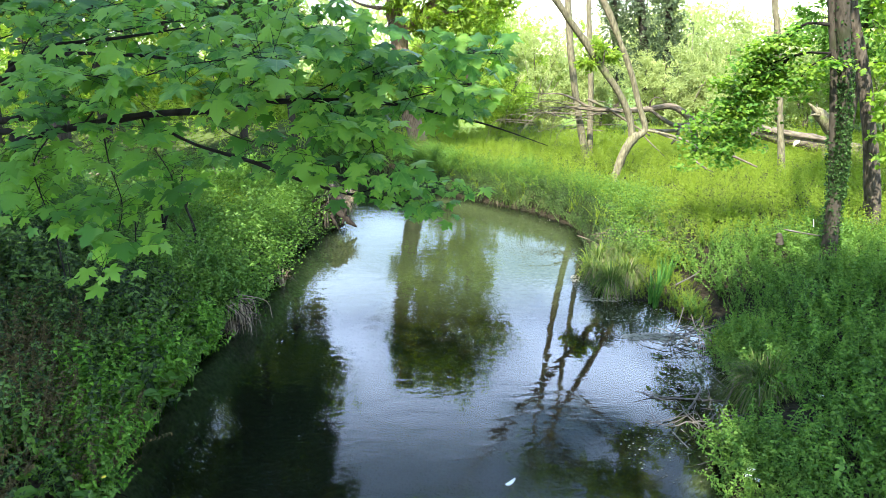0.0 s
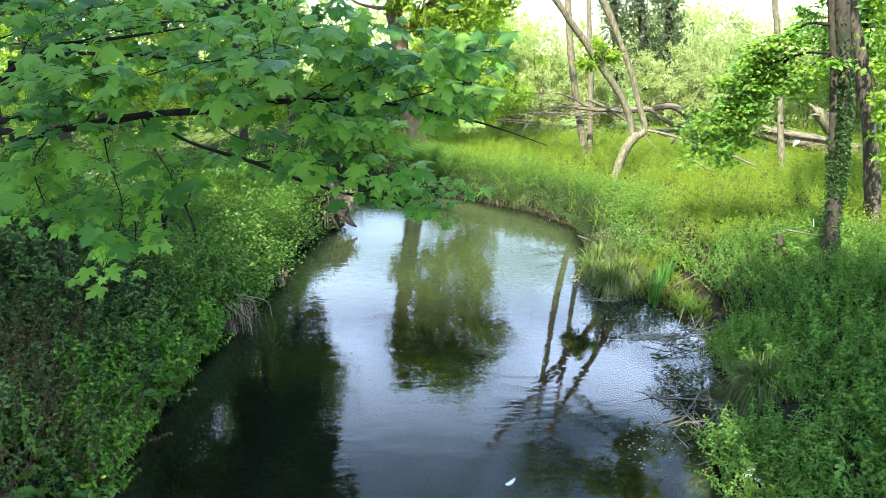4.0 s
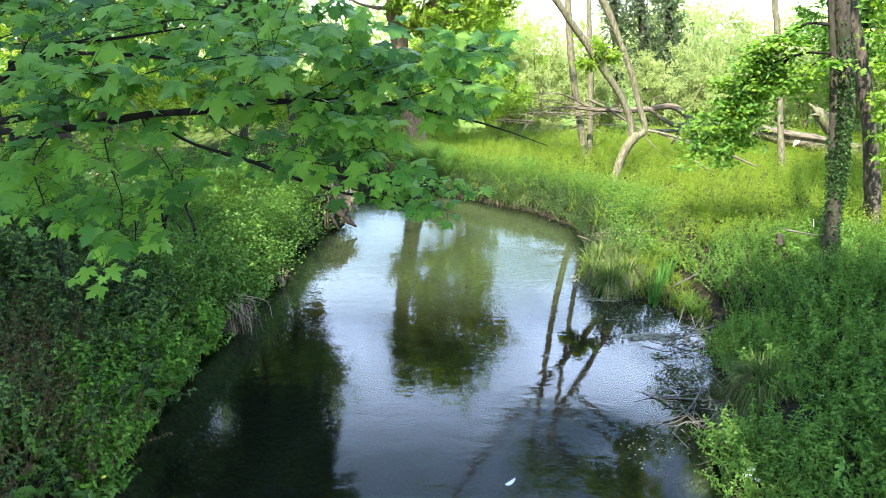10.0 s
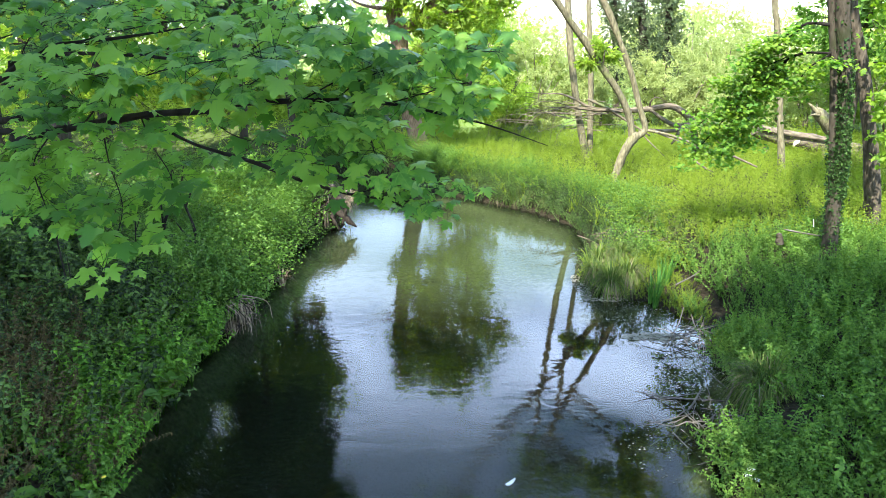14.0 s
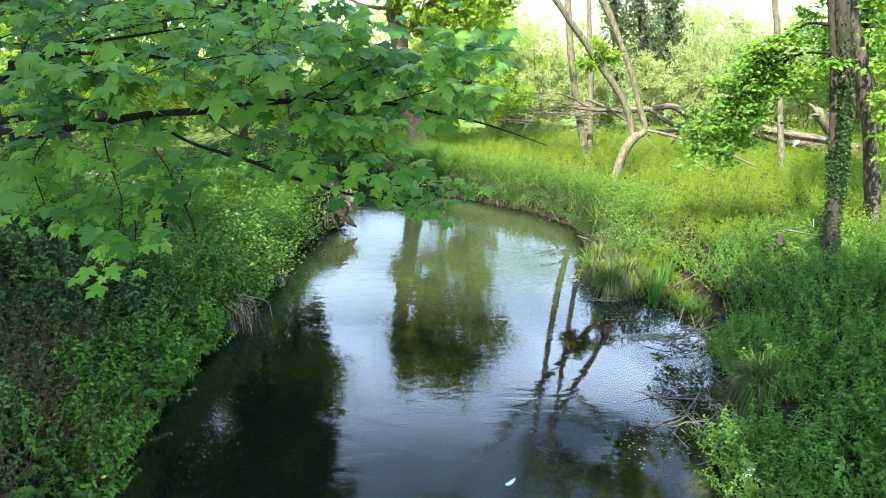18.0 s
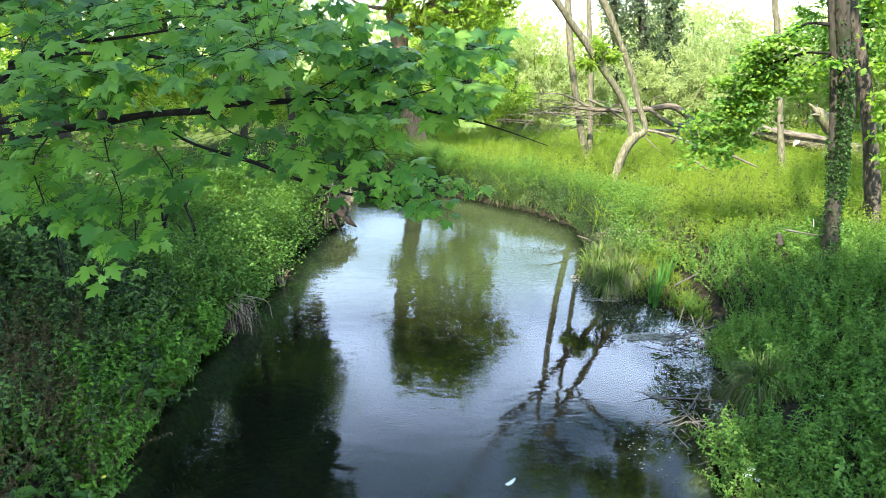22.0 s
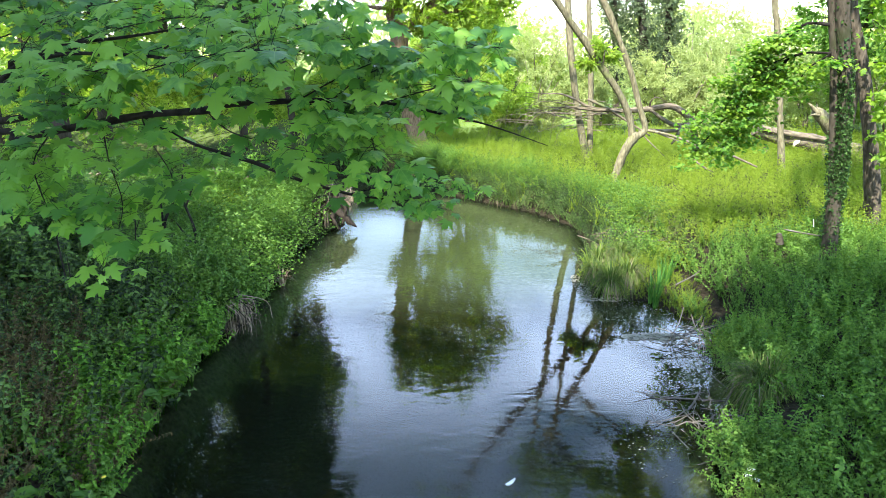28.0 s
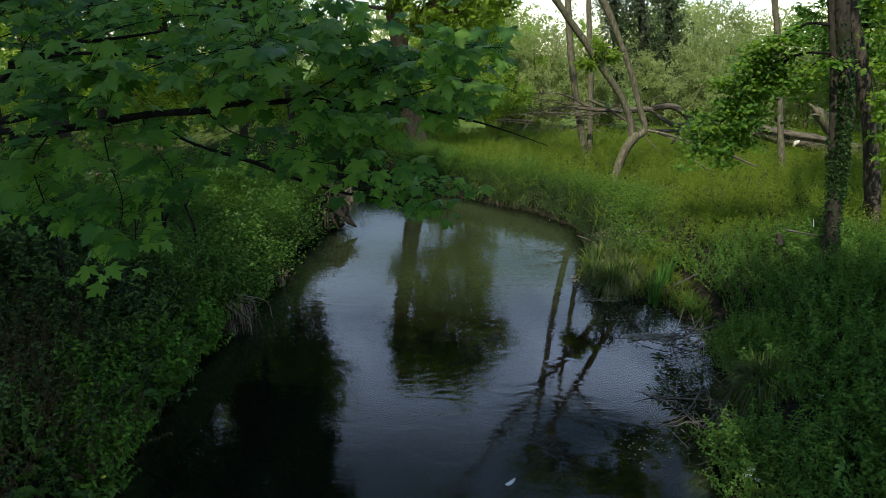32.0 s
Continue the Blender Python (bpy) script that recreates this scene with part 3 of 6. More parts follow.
rng = np.random.default_rng(11)
NETTLES = [plant(s, 8, 0.105, 0.6, 0.35) for s in range(4)]
HERBS = [plant(s + 20, 7, 0.105, 0.72, 0.25, False) for s in range(4)]
BUSHY = [plant(s + 90, 10, 0.074, 0.66, 0.3, s % 2 == 0) for s in range(4)]
FAR_BUSHY = [plant(s + 90, 10, 0.078, 0.72, 0.3, s % 2 == 0, True) for s in range(4)]
FINE = [plant(s + 80, 10, 0.085, 0.62, 0.3, s % 2 == 0, True) for s in range(4)]
WITHERED = [plant(s + 70, 12, 0.07, 0.5, 0.5, True, True) for s in range(4)]
SMALL = [plant(s + 40, 8, 0.125, 0.5, 0.2, False, True) for s in range(3)]
LIGHT = [plant(s + 50, 10, 0.11, 0.5, 0.3, True, True) for s in range(3)]
TUFTS = [blades(s + 60, 10, 0.5, 0.5, 0.016, 3) for s in range(3)]

# left bank: nettles and bramble-like herbs in the shade; brightening towards the far end is leaf colour
DRY = np.array([(-4.81, 6.56, 0.6), (-4.02, 5.87, 0.6), (-4.07, 5.4, 0.6), (-3.57, 5.19, 0.6), (-3.62, 4.64, 0.6), (-4.26, 6.71, 0.6), (-3.23, 4.04, 0.6)])
BRIGHT = np.array([(-3.31, 5.38, 0.55), (-3.05, 5.02, 0.5), (-2.99, 4.71, 0.5), (-2.97, 4.77, 0.4), (-2.94, 6.39, 0.3), (-2.91, 6.18, 0.2), (-2.93, 6.38, 0.2), (-2.97, 7.3, 0.3), (-3.14, 6.2, 0.5)])
TANGLE = [(-2.74, 7.95, 0.15)][0]


def by(p, spots_near):
    return np.min(np.hypot(p[:, :1] - spots_near[None, :, 0], p[:, 1:2] - spots_near[None, :, 1]), axis=1)


p = spots(rng, 11000, -9, -2.4, 2.6, 8.9, -0.02)
p = p[p[:, 0] > -(0.8 * p[:, 1] + 1.3)]
p = p[(by(p, DRY) > 0.32) | (rng.random(len(p)) < 0.16)]
p = p[(by(p, BRIGHT) > 0.2) | (rng.random(len(p)) < 0.4)]
hollow = np.stack([rng.uniform(-7, -3, 55), rng.uniform(3, 8.5, 55)], 1)
p = p[by(p, hollow) > 0.14]
p = p[np.hypot(p[:, 0] - TANGLE[0], p[:, 1] - TANGLE[1]) > 0.24]
# better-lit far nettles get the lighter leaf colour in place of light
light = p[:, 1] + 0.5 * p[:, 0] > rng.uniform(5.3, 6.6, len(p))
cover("nettle_bed", NETTLE, "dense nettles on the shaded bank, shade put into their dark leaf colour", "nettles",
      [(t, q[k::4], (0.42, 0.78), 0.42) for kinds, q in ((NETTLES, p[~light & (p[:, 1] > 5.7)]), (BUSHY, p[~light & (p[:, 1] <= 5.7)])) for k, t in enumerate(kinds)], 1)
cover("nettle_bed", HERB, "nettles where the bank is more open, more light put into their mid-green", "nettles",
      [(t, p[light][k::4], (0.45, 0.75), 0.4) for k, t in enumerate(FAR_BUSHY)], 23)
p = spots(rng, 6500, -5.2, -2.2, 2.6, 9.5, -0.05, 0.9)
p = p[(by(p, DRY) > 0.3) & (np.hypot(p[:, 0] - TANGLE[0], p[:, 1] - TANGLE[1]) > 0.3)]
cover("bank_herbs", HERB, "broad-leaved green herbs hanging over the water's edge", "herbs",
      [(t, p[k::4], (0.22, 0.5), 0.5) for k, t in enumerate(HERBS)], 2)
p = spots(rng, 15000, -5.6, -2.4, 3.0, 8.0, -0.08, 2.0)
p = p[by(p, BRIGHT) < rng.uniform(0.1, 0.3, len(p))]
cover("bright_herbs", FRESH, "patches of yellow-green herbs among the dark nettles", "herbs",
      [(t, p[k::4], (0.4, 0.62), 0.35) for k, t in enumerate(HERBS)], 22)
p = spots(rng, 9000, -6.2, -3.0, 2.8, 6.8, 0.3)
p = p[by(p, DRY) < np.where(rng.random(len(p)) < 0.7, 0.42, 0.8)]
p = keep(rng, p, 0.5)
rim = spots(rng, 2500, -4, -2.6, 4.0, 6.2, -0.06, 0.3)
p = np.vstack([p, rim[by(rim, np.array([(-3.02, 5.04, 0.1), (-2.93, 4.71, 0.1), (-3, 5.27, 0.1), (-2.94, 5.56, 0.1), (-2.93, 5.88, 0.1)])) < 0.2]])
cover("dead_stalks", WITHER, "brown dead stalks and withered leaves in the nettles", "dead plants",
      [(t, p[k::4], (0.3, 0.58), 0.45) for k, t in enumerate(WITHERED)], 12)
p = spots(rng, 2600, -12, -1.8, 8.3, 17.0, -0.02)
p = p[p[:, 0] > -(0.75 * p[:, 1] + 1.0)]
cover("bank_undergrowth", HERB, "green leafy undergrowth along the stream", "undergrowth",
      [(t, p[k::4], (0.35, 0.66), 0.5) for k, t in enumerate(FINE)], 3)
p = spots(rng, 3000, -7.5, -1.9, 8.2, 14.5, -0.05)
p = p[p[:, 0] > -(0.62 * p[:, 1] + 0.6)]
cushions("small_leaved_scrub", HERB, "soft cushions of small-leaved green scrub on the bank", "scrub", p, (0.22, 0.45), (0.24, 0.5), 40, (0.03, 0.062), 31)
# right bank in the shade
p = spots(rng, 13000, 2.2, 9.2, 1.8, 10.5, 0.02)
p = p[p[:, 0] < 0.8 * p[:, 1] + 1.3]
hollow = np.stack([rng.uniform(3, 8, 40), rng.uniform(3, 9.5, 40)], 1)
p = p[by(p, hollow) > 0.13]
p = p[(np.hypot(p[:, 0] - 3.4, p[:, 1] - 6.0) > 0.4) & (np.hypot(p[:, 0] - 3.2, p[:, 1] - 5.45) > 0.5) | (p[:, 0] > 3.48)]
p = p[far_from(p[:, 0], p[:, 1], DITCH) > 0.2]
p = p[~((p[:, 1] > 7.0) & (p[:, 0] < 4.0 + 0.25 * (p[:, 1] < 8.6)))]
far_half = p[:, 1] > 7.6
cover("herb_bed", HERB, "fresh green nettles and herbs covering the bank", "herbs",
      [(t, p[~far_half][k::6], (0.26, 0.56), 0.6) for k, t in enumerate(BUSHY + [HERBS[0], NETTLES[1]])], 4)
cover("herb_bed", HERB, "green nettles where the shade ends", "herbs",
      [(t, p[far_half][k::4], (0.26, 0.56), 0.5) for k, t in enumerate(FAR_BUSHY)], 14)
p = spots(rng, 5200, 2.1, 4.2, 1.8, 7.4, -0.03, 0.5)
p = p[(np.hypot(p[:, 0] - 3.4, p[:, 1] - 6.0) > 0.4) & (np.hypot(p[:, 0] - 3.2, p[:, 1] - 5.45) > 0.5) | (p[:, 0] > 3.48)]
cover("edge_herbs", HERB, "small green herbs hanging over the near bank", "herbs",
      [(t, p[k::4], (0.2, 0.45), 0.5) for k, t in enumerate(BUSHY)], 15)
p = spots(rng, 3000, 2.1, 4.0, 7.3, 11.2, 0.0)
p = p[far_from(p[:, 0], p[:, 1], DITCH) > 0.08]
# sun on the spit is put in by borrowing the meadow's bright leaf
cover("spit_plants", MEADOW, "yellow-green low plants on the muddy spit", "herbs",
      [(t, p[k::3], (0.09, 0.22), 0.45) for k, t in enumerate(SMALL)], 5)
p = spots(rng, 900, 3.3, 4.6, 6.4, 8.8, 0.03)
p = p[far_from(p[:, 0], p[:, 1], DITCH) > 0.16]
cover("low_herbs", HERB, "low green herbs beside the muddy ditch", "herbs",
      [(t, p[k::4], (0.1, 0.26), 0.4) for k, t in enumerate(HERBS)], 27)
p = np.vstack([spots(rng, 1500, -8, -2.4, -6, 2.7, 0.02), spots(rng, 1500, 2, 8, -6, 2.0, 0.02)])
cover("herb_bed", HERB, "green herbs covering the banks upstream", "herbs",
      [(t, p[k::3], (0.5, 0.85), 0.3) for k, t in enumerate(SMALL)], 17)
# sunlit meadow across the bend
p = spots(rng, 14500, -2, 16, 10.2, 25, -0.02)
p = p[p[:, 0] < 0.8 * p[:, 1] + 1.3]
p = p[(shore_distance(p[:, 0], p[:, 1]) > rng.uniform(0.3, 1.5, len(p))) | (p[:, 0] > 4.3)]
near_part = p[:, 1] < 19.5
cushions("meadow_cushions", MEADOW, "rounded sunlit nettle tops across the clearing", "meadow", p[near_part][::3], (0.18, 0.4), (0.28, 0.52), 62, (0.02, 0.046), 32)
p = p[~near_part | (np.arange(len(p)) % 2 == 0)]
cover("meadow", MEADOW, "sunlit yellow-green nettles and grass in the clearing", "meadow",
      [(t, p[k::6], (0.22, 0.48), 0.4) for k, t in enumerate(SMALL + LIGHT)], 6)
p = spots(rng, 28000, -4, 6, 10.4, 20.5, -0.03, 1.4)
p = p[(shore_distance(p[:, 0], p[:, 1]) > 0.12) | (rng.random(len(p)) < 0.6 + 0.3 * np.sin(3.1 * p[:, 0] + 2.3 * p[:, 1]))]
# shade of the bank face is put into leaf colour, darkest at the water
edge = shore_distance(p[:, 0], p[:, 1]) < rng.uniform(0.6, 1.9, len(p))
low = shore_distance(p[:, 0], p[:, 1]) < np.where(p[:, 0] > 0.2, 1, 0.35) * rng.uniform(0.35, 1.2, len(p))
cover("bank_nettles", NETTLE, "nettles leaning over the bank's edge, its shade put into dark leaves", "nettles",
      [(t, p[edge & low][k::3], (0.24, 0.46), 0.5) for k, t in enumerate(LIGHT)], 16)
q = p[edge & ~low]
cushions("bank_nettle_tops", HERB, "nettle tops along the bank, part shade put into their green", "nettles", q[::2], (0.24, 0.5), (0.2, 0.4), 44, (0.02, 0.046), 33)
cover("bank_nettles", HERB, "nettles along the bank, part shade put into their green", "nettles",
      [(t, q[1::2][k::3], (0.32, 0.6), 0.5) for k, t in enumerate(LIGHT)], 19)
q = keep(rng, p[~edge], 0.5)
cushions("bank_nettle_tops", MEADOW, "nettle tops on the bank, sunlight put into their colour", "nettles", q[::2], (0.24, 0.5), (0.2, 0.4), 44, (0.02, 0.046), 34)
cover("bank_nettles", MEADOW, "nettles along the top of the bank, sunlight put into their colour", "nettles",
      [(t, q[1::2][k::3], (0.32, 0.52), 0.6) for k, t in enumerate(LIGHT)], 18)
p = spots(rng, 1100, -1, 14, 10.4, 22, 0.1)
cover("meadow_grass", MEADOW, "pale green grass among the meadow herbs", "grass",
      [(t, p[k::3], (0.3, 0.6), 0.2) for k, t in enumerate(TUFTS)], 7)
p = spots(rng, 2300, -30, 38, 22, 52, 0.3)
cover("undergrowth", MEADOW, "bright undergrowth between the far trees", "undergrowth",
      [(t, p[k::3], (0.4, 0.9), 0.3) for k, t in enumerate(SMALL)], 8)
p = spots(rng, 1500, -32, -3, 14, 32, 0.3)
cover("undergrowth", LIME, "lime green undergrowth at the foot of the wood", "undergrowth",
      [(t, p[k::3], (0.7, 1.4), 0.3) for k, t in enumerate(SMALL)], 9)


# ---------- trees ----------
LEAFLET = diamond(0.62, 0.18)
NARROW = sprig(3, 8, 0.4, 0.3)
SPRIG = sprig(1)
MAPLE_SMALL = lobed(5, True)


def tree(name, label, stems, bark, crown=(), leaf=LIME, size=(0.25, 0.45), each=42, seed=0, template=SPRIG, sides=9,
         stem_names=(), group="", limbs=True):
    """Stems are lines of (x, y, z, radius); the first stands in the ground. Crown: clumps of leaves, each on a limb of its own."""
    rng = np.random.default_rng(seed)
    x, y = stems[0][0][:2]
    at = (x, y, float(height(np.array([x]), np.array([y]))[0]))
    t = thing(name, at, label, "tree", group)
    for k, line in enumerate(stems):
        g = Geo()
        pts = [tuple(q) for q in line]
        if k == 0:
            a = pts[0]
            pts = [(a[0], a[1], at[2] - 0.25, a[3] * 1.35), (a[0], a[1], at[2] + 0.12, a[3] * 1.12)] + pts[1:]
        tube(g, pts, sides, 0.05, rng, 5)
        part(stem_names[k] if k < len(stem_names) else ("trunk" if k == 0 else "limb"), g, bark, t, smooth=True)
    if len(crown):
        spine = np.vstack([smooth_line(s, 6) for s in stems])
        if limbs:
            for c in crown:
                g = Geo()
                c = np.asarray(c)
                low = spine[spine[:, 2] < c[2] + 0.3]
                low = low if len(low) else spine
                q = low[np.argmin(np.linalg.norm(low[:, :3] - c[:3], axis=1) + 0.3 * rng.random(len(low)))]
                r = min(q[3] * 0.5, 0.02 + 0.012 * np.linalg.norm(q[:3] - c[:3]))
                mid = (q[:3] + c[:3]) / 2 + np.array([0, 0, 0.15]) + rng.normal(0, 0.12, 3)
                tube(g, [(*q[:3], r), (*mid, r * 0.7), (*c[:3], 0.006)], 5, 0, None, 3, False)
                part("branch", g, bark, t)
        g = Geo()
        crown_leaves(g, rng, crown, each, size, template)
        tagged(part("crown", g, leaf, t), kind="stuff")
    return t


rng = np.random.default_rng(5)
# two-stemmed tree with ivy on the bank, its low bough reaching over the spit
right_stems = [[(5.84, 9.15, 0.81, 0.105), (5.77, 9.15, 1.64, 0.095), (5.62, 9.15, 2.42, 0.07), (5.44, 9.15, 3.44, 0.055), (5.25, 9.15, 4.32, 0.053), (4.96, 9.15, 6, 0.06), (4.56, 9.15, 8.05, 0.05)],
               [(5.8, 9.15, 1.6, 0.085), (5.71, 9.1, 2.35, 0.085), (5.57, 9.1, 3.37, 0.085), (5.36, 9.1, 4.32, 0.1), (5.19, 9.1, 5.98, 0.11), (4.94, 9.1, 8.02, 0.06)]]
right_crown = clumps_in(rng, (7.0, 8.5, 8.3), (1.6, 1.6, 1.7), 18, 0.7)
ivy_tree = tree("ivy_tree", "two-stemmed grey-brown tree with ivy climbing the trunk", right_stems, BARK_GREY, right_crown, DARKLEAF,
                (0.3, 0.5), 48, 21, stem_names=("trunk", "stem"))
g = Geo()
irng = np.random.default_rng(3)
line = smooth_line(right_stems[1], 30)
line = line[line[:, 2] < 6]
many = 9000
idx = irng.integers(0, len(line), many)
ang = irng.uniform(0, 2 * np.pi, many)
thin = irng.random(many) < np.interp(line[idx, 2], (1.2, 1.5, 2.7, 3.4, 3.8), (0.08, 1.0, 1.0, 0.5, 0.06))
pos = line[idx, :3] + np.stack([np.cos(ang), np.sin(ang), 0 * ang], 1) * (line[idx, 3] + irng.uniform(0.0, 0.028, many))[:, None]
scatter(g, ovate(0.8, 0.1, 0.2), spun(irng, int(thin.sum()), 1.2, (0.025, 0.055)), pos[thin])
line = smooth_line(right_stems[0], 20)[:44]
idx = irng.integers(0, len(line), 900)
ang = irng.uniform(0, 2 * np.pi, 900)
scatter(g, ovate(0.8, 0.1, 0.2), spun(irng, 900, 1.2, (0.025, 0.055)),
        line[idx, :3] + np.stack([np.cos(ang), np.sin(ang), 0 * ang], 1) * (line[idx, 3] + 0.02)[:, None])
tagged(part("ivy", g, IVY, ivy_tree, "glossy dark green ivy leaves"), kind="stuff")

bough, bough_lines = Geo(), []


def bough_line(line):
    bough_lines.append(line)
    tube(bough, line, 6, 0.04, irng, 4, False)


bough_line([(5.35, 9.12, 3.63, 0.02), (5.13, 9.45, 3.63, 0.018), (4.96, 9.71, 3.47, 0.022), (4.79, 9.96, 3.18, 0.018), (4.61, 10.22, 2.82, 0.014), (4.41, 10.48, 2.39, 0.01), (4.22, 10.7, 1.99, 0.005)])
bough_line([(5.28, 9.13, 4, 0.03), (5.11, 9.39, 4.03, 0.02), (4.97, 9.61, 3.9, 0.014), (4.76, 9.9, 3.79, 0.01), (4.57, 10.12, 3.71, 0.005)])
bough_line([(5.01, 9.58, 3.56, 0.014), (4.89, 9.77, 3.19, 0.012), (4.72, 10.03, 2.83, 0.01), (4.58, 10.22, 2.51, 0.008), (4.52, 10.28, 2.01, 0.004)])
bough_line([(4.72, 10.03, 2.83, 0.008), (4.74, 10.1, 2.61, 0.007), (4.75, 10.15, 2.34, 0.004)])
bough_line([(5.01, 9.6, 3.59, 0.012), (4.83, 9.85, 3.44, 0.01), (4.67, 10.05, 3.22, 0.008), (4.49, 10.3, 2.95, 0.004)])
bough_line([(4.91, 9.7, 3.49, 0.01), (4.87, 9.9, 3.18, 0.007), (4.84, 10, 2.88, 0.004)])
bough_line([(5.33, 9.12, 3.61, 0.014), (5.19, 9.32, 3.44, 0.01), (5.12, 9.48, 3.2, 0.006)])
bough_line([(5.04, 9.4, 3.97, 0.01), (4.86, 9.75, 3.71, 0.008), (4.64, 10, 3.49, 0.006), (4.45, 10.2, 3.25, 0.003)])
bough_line([(4.6, 10.22, 2.86, 0.01), (4.43, 10.41, 2.76, 0.008), (4.2, 10.67, 2.46, 0.004)])
bough_zero = bough_lines[0][0][:3]
bough_ob = part("low_bough", bough, BARK_MAPLE, ivy_tree, "thin dark low bough", True, bough_zero)
g = Geo()
# clumps in sunny get the leaf copy with sunlight in its colour
clumps, sunny = [], []
for number, line in enumerate(bough_lines):
    q = smooth_line(line, 7)
    q = q[len(q) // (3 if number in (0, 1) else 6):]
    for n, w in enumerate(q[::2]):
        for again in range(2):
            (sunny if irng.random() < (0.7 if number in (1, 6, 7) else 0.32) else clumps).append((w[0] + irng.normal(0, 0.09), w[1] + irng.normal(0, 0.14), w[2] - 0.03 - abs(irng.normal(0, 0.1)), irng.uniform(0.15, 0.29)))
crown_leaves(g, irng, clumps, 40, (0.042, 0.075), MAPLE_SMALL, 0.36, 0.4, 0.35)
tagged(part("foliage", g, BOUGHLEAF, bough_ob, "green maple-like leaves"), kind="stuff")
g = Geo()
crown_leaves(g, irng, sunny, 38, (0.042, 0.075), MAPLE_SMALL, 0.36, 0.4, 0.35)
tagged(part("foliage", g, SUNLEAF, bough_ob, "bough leaves with sunlight put into their yellow-green colour"), kind="stuff")

tree("woodland_tree", "dark brown trunk leaning towards its neighbour", [[(7.65, 10.9, 0.85, 0.125), (7.44, 10.9, 1.71, 0.125), (7.18, 10.9, 2.67, 0.108), (6.91, 10.9, 3.5, 0.106), (6.71, 10.9, 4.03, 0.09), (6.54, 10.9, 4.54, 0.09), (6, 10.9, 6.46, 0.09)]],
     BARK_BROWN, clumps_in(rng, (8.6, 11.0, 8.2), (1.6, 1.5, 1.7), 14, 0.7), DARKLEAF, (0.3, 0.5), 48, 22)
# small bright sprays beside it
tree("young_maple", "slender young tree with bright yellow-green sprays", [[(7.69, 10.2, 0.89, 0.04), (7.32, 10.2, 2.29, 0.03), (6.94, 10.2, 3.59, 0.02), (6.68, 10.2, 4.4, 0.012)]], BARK_GREY,
     [(6.65, 10.2, 3.92, 0.25), (6.8, 10.2, 3.42, 0.22), (6.79, 10.2, 3, 0.16), (6.95, 10.2, 2.73, 0.2), (6.97, 10.2, 2.38, 0.16), (7.13, 10.2, 2.02, 0.18), (6.61, 10.2, 4.32, 0.25)], SUNLEAF, (0.06, 0.1), 40, 23, MAPLE_SMALL)

# forked leaning tree in the sun
tree("forked_tree", "pale leaning tree forked low into two long limbs",
     [[(4.17, 15.2, 0.62, 0.0957), (4.22, 15.2, 0.97, 0.1), (4.36, 15.2, 1.41, 0.104), (4.55, 15.2, 1.74, 0.122), (4.6, 15.2, 1.83, 0.0957)],
      [(4.51, 15.2, 1.65, 0.074), (4.41, 15.2, 2.18, 0.0827), (4.08, 15.1, 2.77, 0.0783), (3.58, 15, 3.4, 0.0766), (3.18, 14.9, 3.89, 0.0766), (2.81, 14.8, 4.32, 0.0748), (2.44, 14.7, 4.76, 0.0713), (1.61, 14.5, 5.73, 0.0783), (0.4, 14.2, 7.42, 0.0435)],
      [(4.61, 15.2, 1.74, 0.0827), (4.8, 15.2, 1.94, 0.074), (4.62, 15.2, 2.44, 0.0679), (4.36, 15.2, 3.21, 0.0644), (4.08, 15.2, 3.83, 0.0609), (3.81, 15.2, 4.38, 0.0783), (3.59, 15.2, 4.8, 0.074), (3.04, 15.2, 5.95, 0.0609), (2.45, 15.2, 7.69, 0.0348)],
      [(4.82, 15.2, 1.91, 0.0348), (5.26, 15, 1.83, 0.0305), (5.7, 14.9, 1.69, 0.0261), (6.01, 14.8, 1.54, 0.013)]],
     BARK_PALE, [*clumps_in(rng, (0.2, 14.2, 9.1), (1.1, 1.0, 0.9), 10, 0.5), *clumps_in(rng, (4.9, 14.2, 6.7), (1.1, 0.9, 0.9), 13, 0.45), *[(3.52, 15, 3.77, 0.12), (3.29, 15, 3.46, 0.1), (3.77, 15, 3.58, 0.1)]], LIME, (0.25, 0.4), 34, 24)
tree("slim_tree", "slim straight pale-barked tree beside its twin", [[(4.27, 19, 0.91, 0.11), (4, 19, 1.91, 0.1), (3.76, 19, 3.11, 0.1), (3.6, 19, 4.19, 0.1), (3.5, 19, 5.09, 0.09), (3.3, 19, 7.23, 0.075), (3.0, 19, 10.0, 0.04)]], BARK_PALE,
     clumps_in(rng, (3.0, 19.2, 11.0), (1.0, 1.0, 1.3), 8, 0.5), LIME, (0.2, 0.35), 30, 25, group="slim trees")
tree("slim_tree", "slim straight pale-barked tree beside its twin", [[(4.47, 19.3, 0.86, 0.09), (4.37, 19.3, 2.78, 0.08), (4.23, 19.3, 4.2, 0.08), (4.15, 19.3, 5.12, 0.07), (3.97, 19.3, 7.29, 0.065), (3.75, 19.3, 10.0, 0.035)]], BARK_PALE,
     clumps_in(rng, (4.1, 19.4, 11.0), (0.9, 0.9, 1.2), 8, 0.5), LIME, (0.2, 0.35), 30, 26, group="slim trees")
